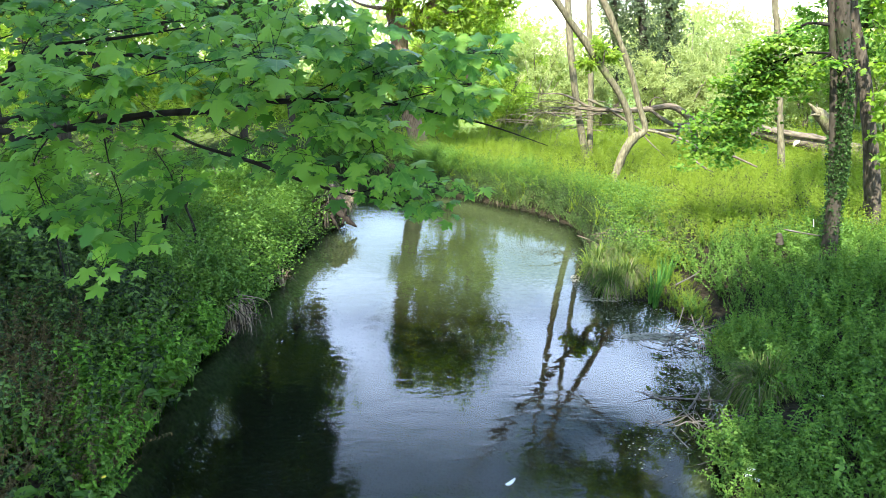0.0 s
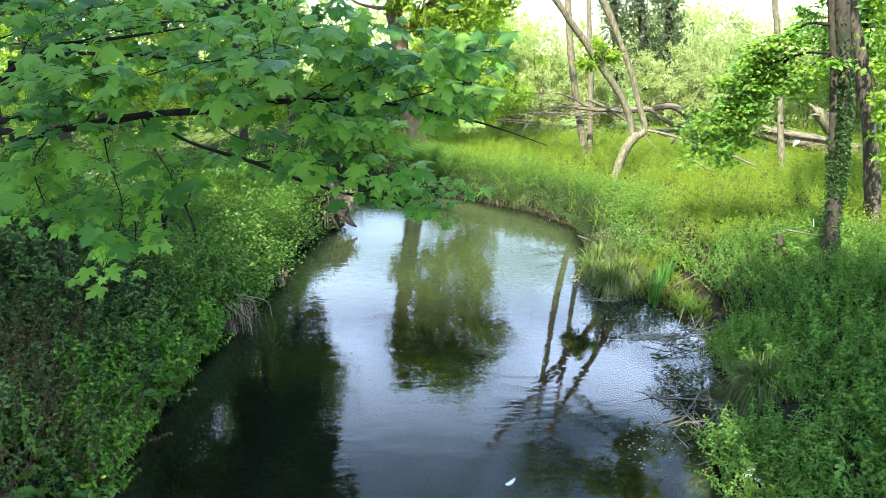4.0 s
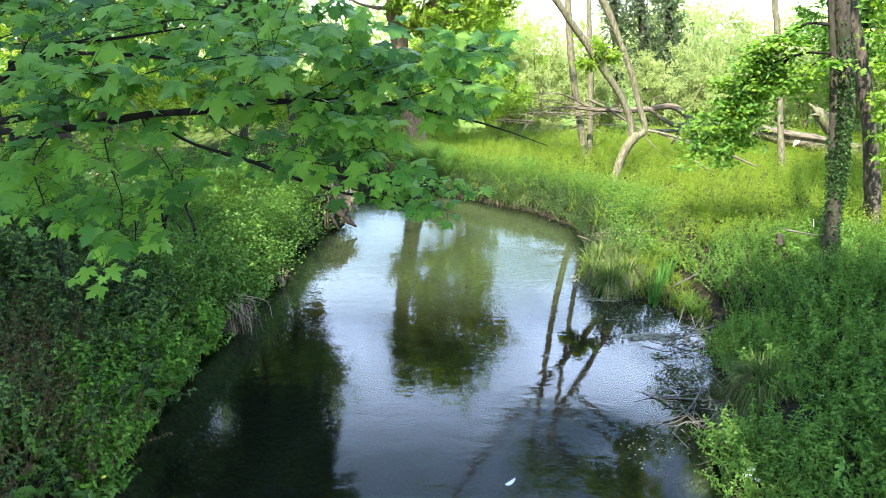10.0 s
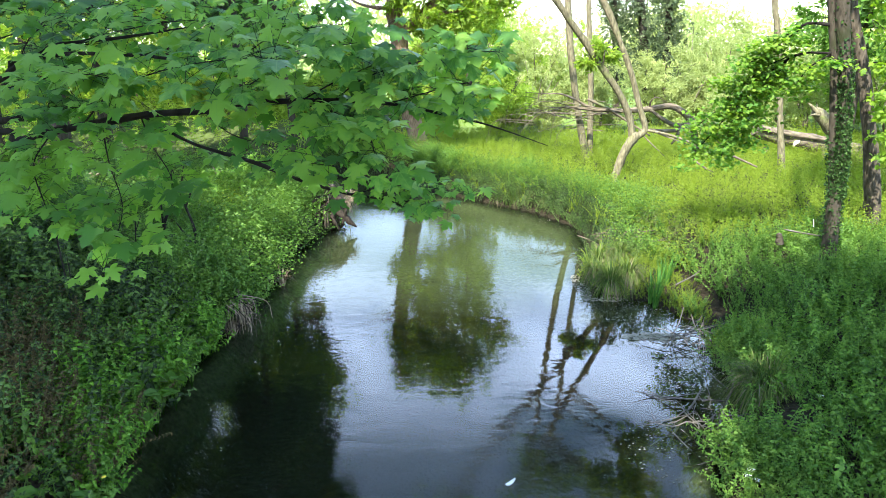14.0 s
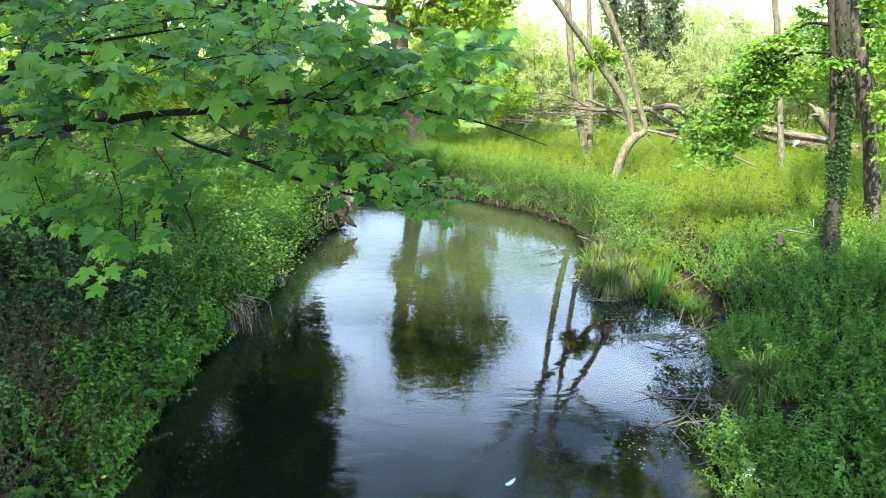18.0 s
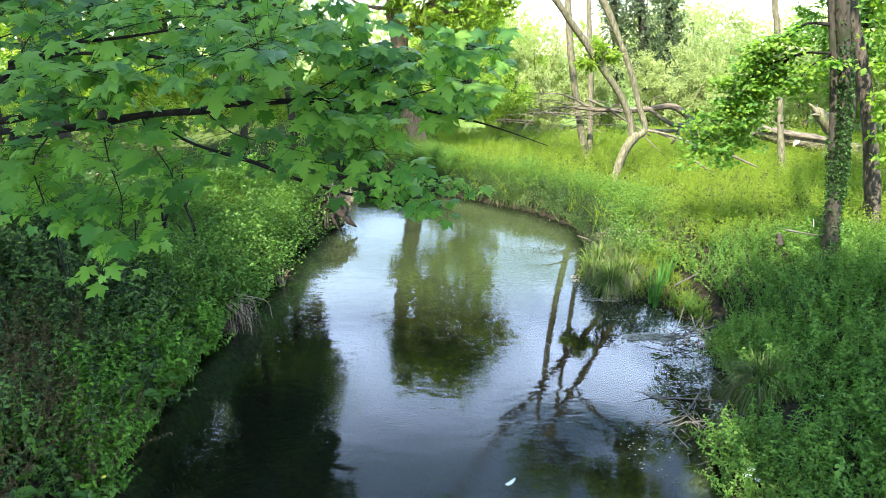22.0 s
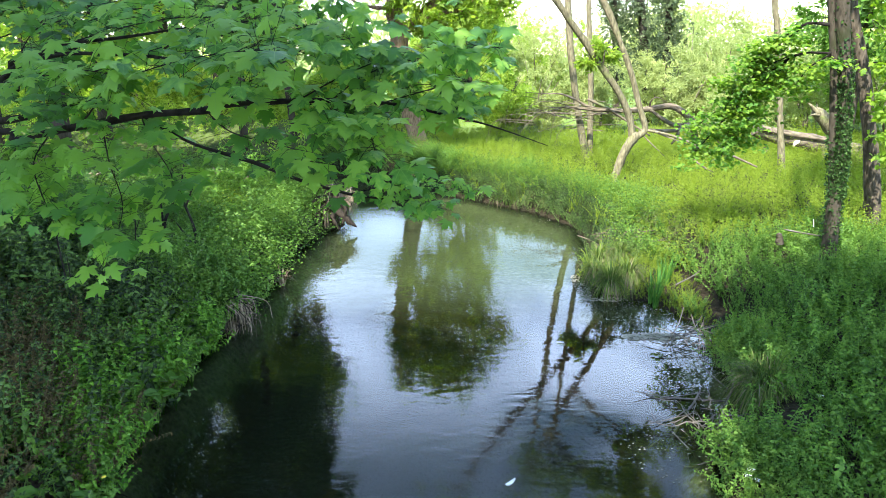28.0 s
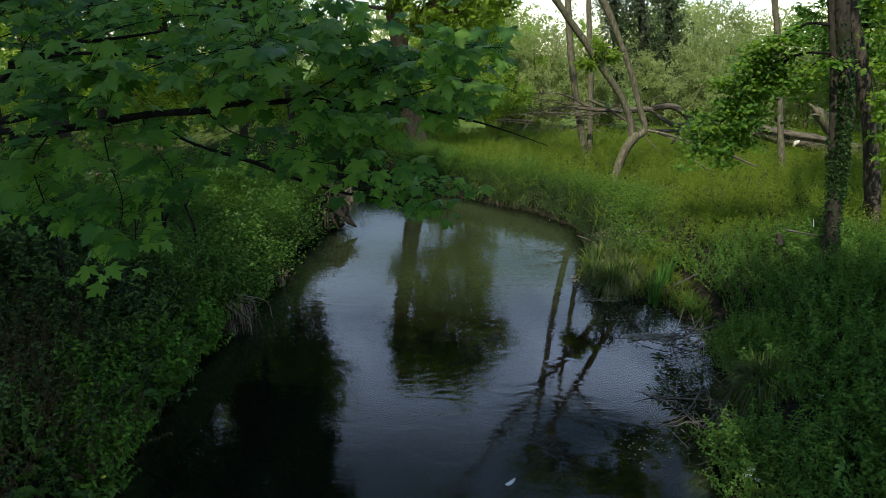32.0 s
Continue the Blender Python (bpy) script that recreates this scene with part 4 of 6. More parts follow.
tree("slim_tree", "slim tree standing before the fallen log", [[(8.83, 16.4, 0.88, 0.09), (8.62, 16.4, 1.92, 0.078), (8.38, 16.4, 3.31, 0.075), (8.17, 16.4, 4.31, 0.07), (8.02, 16.4, 4.89, 0.07), (7.68, 16.4, 6.74, 0.06)]], BARK_PALE,
     clumps_in(rng, (8.8, 16.6, 8.0), (1.2, 1.2, 1.6), 12, 0.6), LIME, (0.2, 0.4), 34, 27, group="slim trees")

# the old reddish tree at the bend
tree("red_tree", "old tree with reddish flaking bark at the bend",
     [[(-0.69, 20, 0.78, 0.24), (-0.88, 20, 1.42, 0.27), (-1.05, 20, 2.16, 0.28), (-1.22, 20, 3.41, 0.26), (-1.35, 20, 4.23, 0.26), (-1.47, 20, 5.17, 0.24), (-1.5, 20, 6.2, 0.15), (-1.5, 20, 7.3, 0.05)],
      [(-1.32, 20, 4.07, 0.16), (-0.94, 19.9, 4.48, 0.15), (-0.48, 19.8, 4.88, 0.14), (-0.15, 19.8, 5.23, 0.13), (0.58, 19.6, 5.9, 0.09), (0.95, 19.4, 6.8, 0.04)],
      [(-1.15, 20, 4.26, 0.1), (-0.53, 19.8, 4.66, 0.07), (0.1, 19.6, 4.82, 0.06), (0.69, 19.5, 4.83, 0.045), (1.01, 19.4, 4.64, 0.02)],
      [(-1.45, 20, 4.99, 0.08), (-1.91, 20, 4.95, 0.06), (-2.41, 20, 5.05, 0.04), (-2.9, 20, 5.25, 0.02)]],
     BARK_RED, clumps_in(rng, (0.1, 20.0, 5.6), (1.9, 1.5, 1.9), 52, 0.58) + clumps_in(rng, (-0.8, 19.2, 3.0), (0.8, 0.4, 0.7), 11, 0.4) + clumps_in(rng, (-1.1, 19.1, 5.9), (0.9, 0.5, 1.1), 14, 0.5), LIME, (0.3, 0.5), 34, 28)


# ---------- the wood behind ----------
def wood_tree(x, y, h, r, lean=0.0, leaf=LIME, spread=2.2, low=0.35, n=30, each=60, seed=0, size=(0.35, 0.6), bark=BARK_GREY, label="", template=SPRIG):
    rng = np.random.default_rng(seed)
    stem = [(x, y, 0, r), (x + lean * 0.3, y, h * 0.3, r * 0.85), (x + lean * 0.7, y, h * 0.65, r * 0.6), (x + lean, y, h * 0.92, r * 0.2)]
    crown = clumps_in(rng, (x + lean * 0.7, y, h * (low + 1.0) / 2), (spread, spread, h * (1.0 - low) / 2), n, spread * 0.36)
    return tree("woodland_tree", label or "tall woodland tree with fresh green leaves", [stem], bark, crown, leaf, size, each, seed + 100, template,
                group="wood")


def wood(x, y, h, r, lean, leaf, spread, low, each=25):
    """One of the many plain trees of the wood."""
    return wood_tree(x, y, h, r, lean, leaf, spread, low, 42, each, 300 + int(abs(x * 17 + y * 5)), (0.4, 0.7))


wood(-5.1, 22, 13, .12, -.9, LIME, 1.6, .42)
wood(-7.4, 24, 13, .13, 0, DARKLEAF, 2.5, .28, 62)
wood(-7.2, 12.0, 13, .16, .3, DARKLEAF, 3.2, .34, 80)
wood(-5.3, 17, 13.5, .11, 0, DARKLEAF, 1.9, .40, 56)
wood(-9.0, 17, 12, .16, .4, LIME, 2.6, .3)
wood(-11.5, 13, 12, .2, 0, DARKLEAF, 2.8, .3)
wood(-9.6, 28, 14, .25, 0, LIME, 2.4, .25)
wood(-14, 20, 13, .2, .5, LIME, 3.0, .2)
wood(-12.5, 30, 13, .2, 0, LIME, 3.0, .2)
wood(-17, 27, 14, .25, 0, LIME, 3.4, .15)
wood(-20, 18, 13, .25, 0, DARKLEAF, 3.2, .15)
wood(-9.4, 33, 11, .16, 0, LIME, 2.2, .2)
wood(-22, 36, 15, .25, 0, LIME, 4, .1)
wood(-12, 42, 13, .25, 0, LIME, 3.6, .1)
wood(1.2, 30, 9, .15, 0, LIME, 1.6, .25)
wood(-9.3, 38, 10, .2, 0, WILLOW, 2.6, .1)
# these four stand out of view, added to shade the two banks
wood(-9.8, 9.0, 12, .2, 0, DARKLEAF, 3.0, .42)
wood(-10.5, 4.5, 12, .2, 0, DARKLEAF, 3.2, .42)
wood(14.5, 13, 12, .2, 0, DARKLEAF, 2.8, .35)
wood(13.0, 8.0, 12, .2, 0, DARKLEAF, 2.8, .35)
wood(12.5, 17.2, 11, .14, 0, HERB, 2.0, .3)
wood(19, 22, 11, .2, 0, HERB, 3.0, .15)
wood(15.2, 24, 11, .16, 0, HERB, 2.3, .22)
# unseen tree behind the eye, its crown added to shade the right bank
wood_tree(4.6, -0.6, 11.5, 0.22, -3.1, DARKLEAF, 3.3, 0.48, 64, 60, 340)

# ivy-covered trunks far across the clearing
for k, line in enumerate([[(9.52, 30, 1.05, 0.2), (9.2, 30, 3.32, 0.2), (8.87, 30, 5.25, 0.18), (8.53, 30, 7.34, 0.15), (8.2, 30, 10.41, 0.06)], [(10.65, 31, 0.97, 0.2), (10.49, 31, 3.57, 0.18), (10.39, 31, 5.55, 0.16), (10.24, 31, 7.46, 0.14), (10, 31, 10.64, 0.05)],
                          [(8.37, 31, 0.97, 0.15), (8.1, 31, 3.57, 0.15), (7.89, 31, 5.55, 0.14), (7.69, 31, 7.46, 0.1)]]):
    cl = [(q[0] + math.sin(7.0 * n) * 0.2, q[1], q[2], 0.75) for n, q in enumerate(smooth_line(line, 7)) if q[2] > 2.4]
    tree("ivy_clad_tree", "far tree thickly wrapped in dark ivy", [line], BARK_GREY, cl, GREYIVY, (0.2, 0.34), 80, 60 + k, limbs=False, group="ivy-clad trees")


def bush(name, label, top, half, leaf, n, each, size, seed, group="", template=SPRIG, stems=5):
    """A shrub from the ground up to its top: several stems, clumped leaves on an uneven outline."""
    rng = np.random.default_rng(seed)
    x, y, z = top
    z0 = float(height(np.array([x]), np.array([y]))[0])
    t = thing(name, (x, y, z0), label, "bush", group)
    for s in range(stems):
        a = rng.uniform(0, 2 * np.pi)
        g = Geo()
        e = (x + math.cos(a) * half * 0.6, y + math.sin(a) * half * 0.6, z0 + (z - z0) * rng.uniform(0.7, 0.95))
        tube(g, [(x + 0.15 * math.cos(a), y + 0.15 * math.sin(a), z0 - 0.1, 0.05), ((x + e[0]) / 2 - 0.1, (y + e[1]) / 2, z0 + (e[2] - z0) * 0.6, 0.035), (*e, 0.012)], 5, 0, None, 4, False)
        part("stem", g, BARK_PALE, t)
    c = clumps_in(rng, (x, y, (z + z0) / 2), (half, half, (z - z0) / 2 * 0.95), n, half * 0.3, 0.3)
    g = Geo()
    crown_leaves(g, rng, c, each, size, template, 0.8, 0.9)
    tagged(part("foliage", g, leaf, t), kind="stuff")
    return t


def shrub(top, half, leaf):
    name, label = ("willow_bush", "pale silvery green willow scrub in the sun") if leaf is WILLOW else ("hazel_bush", "lime green bush at the wood's edge")
    return bush(name, label, top[0], half, leaf, 34, (46 if top[0][0] > -5 else 28) if leaf is LIME else 42, ((0.24, 0.42) if top[0][0] > -5 else (0.35, 0.6)) if leaf is LIME else (0.25, 0.42), 500 + int(abs(top[0][0] * 13 + top[0][1] * 3)), "bushes", SPRIG if leaf is LIME else NARROW)


shrub([(13.05, 34, 6.38)], 3.0, WILLOW)
shrub([(16.42, 38, 6.05)], 2.8, WILLOW)
shrub([(9.67, 28, 3.96)], 1.7, WILLOW)
shrub([(18.88, 40, 5.55)], 3.0, WILLOW)
shrub([(11.11, 36, 5.07)], 2.4, WILLOW)
shrub([(15.66, 30, 4.35)], 2.6, WILLOW)
shrub([(15.94, 28, 3.5)], 2.4, WILLOW)
shrub([(19.86, 32, 4.91)], 3.0, LIME)
shrub([(7.19, 38, 6.05)], 2.4, LIME)
shrub([(5.34, 36, 5.07)], 2.2, WILLOW)
shrub([(3.88, 40, 6.18)], 2.6, LIME)
shrub([(1.69, 36, 5.93)], 2.2, LIME)
shrub([(-0.11, 34, 4.99)], 2.0, LIME)
shrub([(6.59, 27, 3.73)], 1.3, WILLOW)
shrub([(4.08, 27, 3.06)], 1.3, WILLOW)
shrub([(-3.36, 32, 4.4)], 2.2, LIME)
shrub([(-4.66, 28, 3.27)], 1.8, LIME)
shrub([(-7.09, 27, 2.61)], 1.6, LIME)
shrub([(-10.38, 30, 3.37)], 2.2, LIME)
shrub([(-12.58, 28, 3.27)], 2.4, LIME)
shrub([(-15.86, 28, 3.73)], 2.8, LIME)
shrub([(-18.63, 28, 4.18)], 3.0, LIME)
shrub([(18.09, 26, 3.72)], 2.4, LIME)
shrub([(9.2, 24, 3.12)], 0.8, WILLOW)
shrub([(2.37, 26, 3.08)], 1.2, LIME)
# bushes on the near part of the far-side bank, left of the water
for k, (top, half, leaf) in enumerate([([(-3.78, 13.8, 1.5)], 0.65, HERB), ([(-3.96, 12.2, 1.65)], 0.8, HERB), ([(-5.12, 13, 0.93)], 0.9, FRESH), ([(-5.93, 12, 1.08)], 0.9, HERB),
                                       ([(-6.63, 11, 1.89)], 1.2, DARKLEAF), ([(-7.35, 10.5, 2.07)], 1.2, HERB), ([(-3.28, 15.2, 0.72)], 0.5, LIME), ([(-5.64, 8.6, 1.88)], 0.8, DARKLEAF)]):
    bush("bank_bush", "dense green bush on the stream bank", top[0], half, leaf, 26, 60, (0.1, 0.18), 600 + k, "bank bushes", stems=4)

# far treeline round the whole horizon; pale willow leaf colour stands in for haze
g = Geo()
frng = np.random.default_rng(77)
cl, near_cl = [], []
for k in range(420):
    a = frng.uniform(0, 2 * np.pi)
    d = frng.uniform(75, 120)
    x, y = math.sin(a) * d, math.cos(a) * d
    ahead = y > 0 and -0.05 < x / max(y, 1) < 0.9
    top = frng.uniform(8, 10.5) if ahead else frng.uniform(8, 14)
    for z in np.arange(1.2, top, 2.4):
        for again in range(4 if ahead else 1):
            (near_cl if ahead else cl).append((x + frng.normal(0, 1.6), y + frng.normal(0, 1.6), z, 3.2 * (1.2 - 0.5 * z / top)))
crown_leaves(g, frng, cl, 26, (0.7, 1.3), LEAFLET, 0.7, 0.9)
crown_leaves(g, frng, near_cl, 46, (0.4, 0.75), LEAFLET, 0.7, 0.9)
single("treeline", g, WILLOW, "treeline beyond the clearing, haze put into its pale green leaves", "trees", "stuff")

# ---------- dead wood in the clearing ----------
drng = np.random.default_rng(9)


def rods(name, label, category, lines, mat, names=(), sides=7, group="", rough=0.06):
    """A thing made of crooked wooden pieces; every piece is a part."""
    first = lines[0][0]
    z0 = float(height(np.array([first[0]]), np.array([first[1]]))[0])
    t = thing(name, (first[0], first[1], max(z0, 0.0)), label, category, group)
    for k, ln in enumerate(lines):
        g = Geo()
        tube(g, ln, sides, rough, drng, 4)
        part(names[k] if k < len(names) else "branch", g, mat, t, smooth=True)
    return t


log = rods("fallen_log", "long bare fallen trunk lying in the clearing", "log",
           [[(9.44, 19.4, 1.45, 0.17), (10.06, 19.4, 1.28, 0.24), (10.95, 19.4, 1.11, 0.26), (12.02, 19.4, 0.9, 0.28), (13.11, 19.4, 0.63, 0.3)], [(9.51, 19.2, 1.5, 0.05), (10.15, 19.1, 1.38, 0.05), (11.63, 19.1, 1.15, 0.04)]],
           DEADWOOD, ("trunk", "bark_strip"), 10)
g = Geo()
tube(g, [(10.54, 19.1, 0.98, 0.02), (10.53, 19.05, 1.07, 0.045), (10.61, 19.05, 1.12, 0.05), (10.67, 19.05, 1.17, 0.015)], 6, 0.2, drng, 3)
part("split_face", g, FRESHWOOD, log, "pale torn wood")
for k, ln in enumerate([[(9.68, 19.2, 0.93, 0.05), (9.86, 19, 0.74, 0.04), (10.1, 18.9, 0.5, 0.03)], [(11.49, 19.2, 0.83, 0.06), (11.57, 19.1, 0.55, 0.05), (11.58, 19, 0.31, 0.04)]]):
    g = Geo()
    tube(g, ln, 6, 0.1, drng, 3)
    part("branch_stub", g, DEADWOOD, log)
rods("broken_snag", "broken splintered trunk leaning behind the log", "dead tree",
     [[(12.73, 20.2, 0.79, 0.26), (12.33, 20.2, 1.32, 0.24), (11.9, 20.2, 1.75, 0.2), (11.65, 20.2, 1.95, 0.16)], [(11.68, 20.1, 1.89, 0.08), (11.45, 20.1, 2.1, 0.05), (11.33, 20.1, 2.19, 0.01)], [(11.78, 20.1, 1.81, 0.06), (11.51, 20, 1.85, 0.03), (11.37, 20, 1.8, 0.01)],
      [(11.75, 20.3, 1.95, 0.05), (11.73, 20.3, 2.12, 0.02), (11.68, 20.3, 2.22, 0.005)]], BARK_PALE, ("trunk", "splinter", "splinter", "splinter"), 8)
def more(t, line, mat, name="branch", sides=7, rough=0.06):
    """One more crooked piece of a wooden thing."""
    g = Geo()
    tube(g, line, sides, rough, drng, 4)
    return part(name, g, mat, t, smooth=True)


windfall = rods("dead_windfall", "bleached arching windfall branches behind the forked tree", "dead branches",
                [[(7.11, 17.8, 1.03, 0.088), (6.93, 17.8, 1.75, 0.096), (6.64, 17.8, 2.09, 0.096), (6.24, 17.8, 2.27, 0.088), (5.73, 17.9, 2.19, 0.08), (5.03, 18.2, 2.12, 0.064), (4.31, 18.5, 2.12, 0.048), (3.51, 18.6, 2.21, 0.024)]], DEADWOOD)
more(windfall, [(6.93, 17.8, 1.78, 0.068), (6.41, 17.7, 1.76, 0.06), (6.03, 17.7, 1.94, 0.053), (5.7, 17.7, 2.17, 0.038)], DEADWOOD)
more(windfall, [(7.04, 17.9, 1.69, 0.068), (6.31, 17.6, 1.62, 0.053), (5.62, 17.4, 1.67, 0.038)], DEADWOOD)
more(windfall, [(6.57, 17.7, 1.7, 0.045), (6.43, 17.6, 1.42, 0.038), (6.32, 17.6, 1.25, 0.022)], DEADWOOD)
more(windfall, [(5.73, 17.9, 2.19, 0.03), (5.71, 17.8, 2.39, 0.022), (5.85, 17.8, 2.51, 0.015), (6.15, 17.8, 2.39, 0.007)], DEADWOOD)
more(windfall, [(4.31, 18.5, 2.12, 0.038), (3.47, 18.5, 2.53, 0.026), (2.89, 18.4, 2.57, 0.015), (2.32, 18.3, 2.61, 0.006)], DEADWOOD)
more(windfall, [(4.06, 18.2, 2.43, 0.038), (4.63, 18.2, 2.18, 0.038), (5.22, 18.2, 1.82, 0.03), (5.87, 18.1, 1.43, 0.022)], DEADWOOD)
more(windfall, [(3.82, 18.5, 2.19, 0.015), (2.99, 18.4, 2.16, 0.011), (2.19, 18.3, 1.81, 0.005)], DEADWOOD)
more(windfall, [(3.49, 18.5, 2.19, 0.015), (2.67, 18.3, 1.97, 0.009), (2.11, 18.2, 1.42, 0.004)], DEADWOOD)
more(windfall, [(4.43, 18.3, 2.05, 0.019), (3.62, 18.2, 1.82, 0.011), (2.64, 18, 1.53, 0.005)], DEADWOOD)
more(windfall, [(5.66, 17.5, 1.66, 0.026), (6.03, 17.2, 1.51, 0.022), (6.51, 17, 1.34, 0.011)], DEADWOOD)
more(windfall, [(5.32, 17.4, 1.64, 0.022), (5.76, 17.2, 1.21, 0.015), (6.14, 17.1, 0.87, 0.007)], DEADWOOD)
more(windfall, [(7, 17.8, 1.7, 0.038), (7.42, 17.6, 1.49, 0.03), (7.81, 17.3, 1.07, 0.022)], DEADWOOD)
for k in range(30):
    a = np.array((drng.uniform(2.4, 6.2), drng.uniform(17.8, 19.2), drng.uniform(1.5, 2.3)))
    d = np.array((-drng.uniform(0.8, 1.8), drng.normal(0, 0.3), drng.uniform(-0.1, 0.25)))
    e = a + d + np.array((-0.2, 0, -drng.uniform(0.3, 1.0)))
    more(windfall, [(*a, 0.011), (*(a + d * 0.5 + (0, 0, 0.1 * drng.random())), 0.008), (*(a + d), 0.005), (*e, 0.002)], DEADWOOD, "twig", 5, 0)
rods("dead_bough", "thin dead bough lying in the bright grass", "dead branches", [[(6.35, 14.5, 1.51, 0.03), (6.69, 14.5, 1.38, 0.03), (7.19, 14.4, 1.16, 0.02)], [(5.88, 14.8, 1.26, 0.03), (6.09, 14.7, 1.11, 0.02), (6.26, 14.6, 1.01, 0.01)]], DEADWOOD, ("stick", "stick"), 6)

# ---------- the old stump and roots at the water's edge ----------
STUMP = [(-2.4, 13.55, 0.02)][0]
stump = rods("root_stump", "undercut old stump with tangled roots and flood litter", "stump",
             [[(-2.58, 13.5, -0.02, 0.22), (-2.48, 13.4, 0.35, 0.2), (-2.42, 13.4, 0.67, 0.16), (-2.36, 13.4, 0.91, 0.12)], [(-2.36, 13.2, 0.59, 0.1), (-2.19, 13.1, 0.39, 0.085), (-1.99, 13, 0.24, 0.06), (-1.83, 13, 0.12, 0.015)],
              [(-2.43, 13.3, 0.56, 0.08), (-2.2, 13.1, 0.71, 0.06), (-2.05, 13, 0.49, 0.04), (-2.13, 13, 0.19, 0.02)], [(-2.49, 13.2, 0.52, 0.06), (-2.65, 13, 0.45, 0.05), (-2.76, 12.9, 0.17, 0.03)],
              [(-2.47, 13.3, 0.69, 0.05), (-2.68, 13.1, 0.71, 0.04), (-2.85, 13, 0.49, 0.03)], [(-2.38, 13.1, 0.39, 0.06), (-2.3, 13, 0.24, 0.04), (-2.21, 13, 0.07, 0.02)]], ROOT,
             ("trunk", "root", "root", "root", "root", "root"), 11, rough=0.2)
for k in range(80):
    q = np.array(STUMP) + drng.normal(0, 1, 3) * (0.22, 0.12, 0) + np.array((-0.18, -0.2, drng.uniform(0.35, 0.9)))
    g = Geo()
    e = q + np.array((drng.normal(0, 0.12), -0.1, -q[2] * drng.uniform(0.5, 1.0)))
    tube(g, straight(q, e, 0.007, 0.003, 0.03, drng), 4, 0, None, 3, False)
    part("rootlet", g, ROOT if k % 4 else DEADGRASS, stump)
g = Geo()
scatter(g, blades(7, 40, 0.5, 1.0, 0.02, 4), spun(drng, 9, 0.3, (0.6, 0.85)), np.array(STUMP) + drng.normal(0, 0.16, (9, 3)) * (1, 0.5, 0.3) + (0, 0, 0.45))
tagged(part("flood_litter", g, STRAW, stump, "pale dry grass caught on the roots"), kind="stuff")
for k, pts in enumerate([[(-2.48, 12.9, 0.51, 0.028), (-2.48, 12.9, 0.11, 0.03)], [(-2.58, 12.9, 0.53, 0.022), (-2.62, 12.9, 0.12, 0.024)], [(-2.43, 12.9, 0.44, 0.02), (-2.41, 12.9, 0.12, 0.02)]]):
    rods("stake", "weathered wooden stake at the water's edge", "stake", [list(reversed(pts))], BARK_BROWN, ("post",), 6, "stakes")


# ---------- tufts ----------
def tuft(name, label, at, h, mat, count, spread, arch, width, seed, stiff=0.0, dead=0, group=""):
    at = (at[0], at[1], max(float(height(np.array([at[0]]), np.array([at[1]]))[0]), 0.0))
    t = thing(name, at, label, "grass tuft", group)
    g = Geo()
    v, f = blades(seed, count, spread, arch, width, 6, stiff)
    g.add(v * h + np.array(at) - (0, 0, 0.03), f)
    tagged(part("foliage", g, mat, t), kind="stuff")
    if dead:
        g = Geo()
        v, f = blades(seed + 1, dead, spread * 1.15, arch * 1.45, width, 6, 0)
        g.add(v * h * 0.95 + np.array(at) - (0, 0, 0.03), f)
        tagged(part("dead_foliage", g, DEADGRASS, t, "straw-coloured dead blades hanging to the water"), kind="stuff")
    return t


for k, (at, h) in enumerate(zip([(2.63, 9.35, 0.1), (2.49, 9.88, 0.1), (2.93, 9.47, 0.15), (2.68, 10.32, 0.15), (3.06, 10.48, 0.2)], (1.05, 0.85, 1.0, 0.9, 0.85))):
    tuft("sedge_tuft", "large arching sedge tussock with dead straw skirts", at, h * 0.95, RUSH, 330, 0.52, 1.35, 0.007, 70 + 2 * k, 0, 80, "sedge tussocks")
for k, (at, h) in enumerate(zip([(3.32, 5.97, 0.15), (3.42, 5.91, 0.25), (3.45, 6.22, 0.2)], (1.0, 0.95, 0.85))):
    tuft("sedge_tuft", "green sedge tussock overhanging the backwater", at, h, RUSH, 460, 0.52, 1.8, 0.006, 90 + 2 * k, 0, 90, "sedge tussocks")
for k, at in enumerate([(3.16, 8.98, 0.1), (3.33, 9.17, 0.12), (3.5, 9.34, 0.15), (3.17, 8.8, 0.08)]):
    tuft("iris_clump", "upright bright green iris blades", at, 0.68, IRIS, 24, 0.3, 0.32, 0.012, 110 + k, 0.5, 0, "iris clump")
for k, at in enumerate([(3.92, 11.19, 0.3), (4.22, 11.02, 0.35), (4.44, 11.24, 0.5), (3.94, 11.65, 0.5), (4.25, 11.48, 0.6), (3.55, 11.37, 0.3), (1.75, 15.4, 0.2), (2.05, 15.1, 0.2), (1.4, 15.75, 0.2), (2.4, 14.75, 0.2)]):
    tuft("rank_grass", "grey-green rank grass leaning over the bank", at, drng.uniform(0.55, 0.8), SEDGE if k % 2 else RUSH, 120, 0.65, 1.0, 0.007, 130 + 2 * k, 0, 30 if k < 6 else 12, "rank grass")
for k, at in enumerate([(-2.86, 8.24, 0.05), (-2.84, 7.85, 0.05), (-2.83, 8.52, 0.08), (-2.63, 9.74, 0.05)]):
    tuft("dry_tuft", "dry brown stalks drooping into the stream", at, 0.55, STRAW, 70, 0.55, 0.9, 0.007, 160 + 2 * k, 0, 0, "dry tufts")

tangle = thing("root_tangle", (TANGLE[0], TANGLE[1], 0.0), "tangle of bare brown roots and dead stalks at the water", "roots")
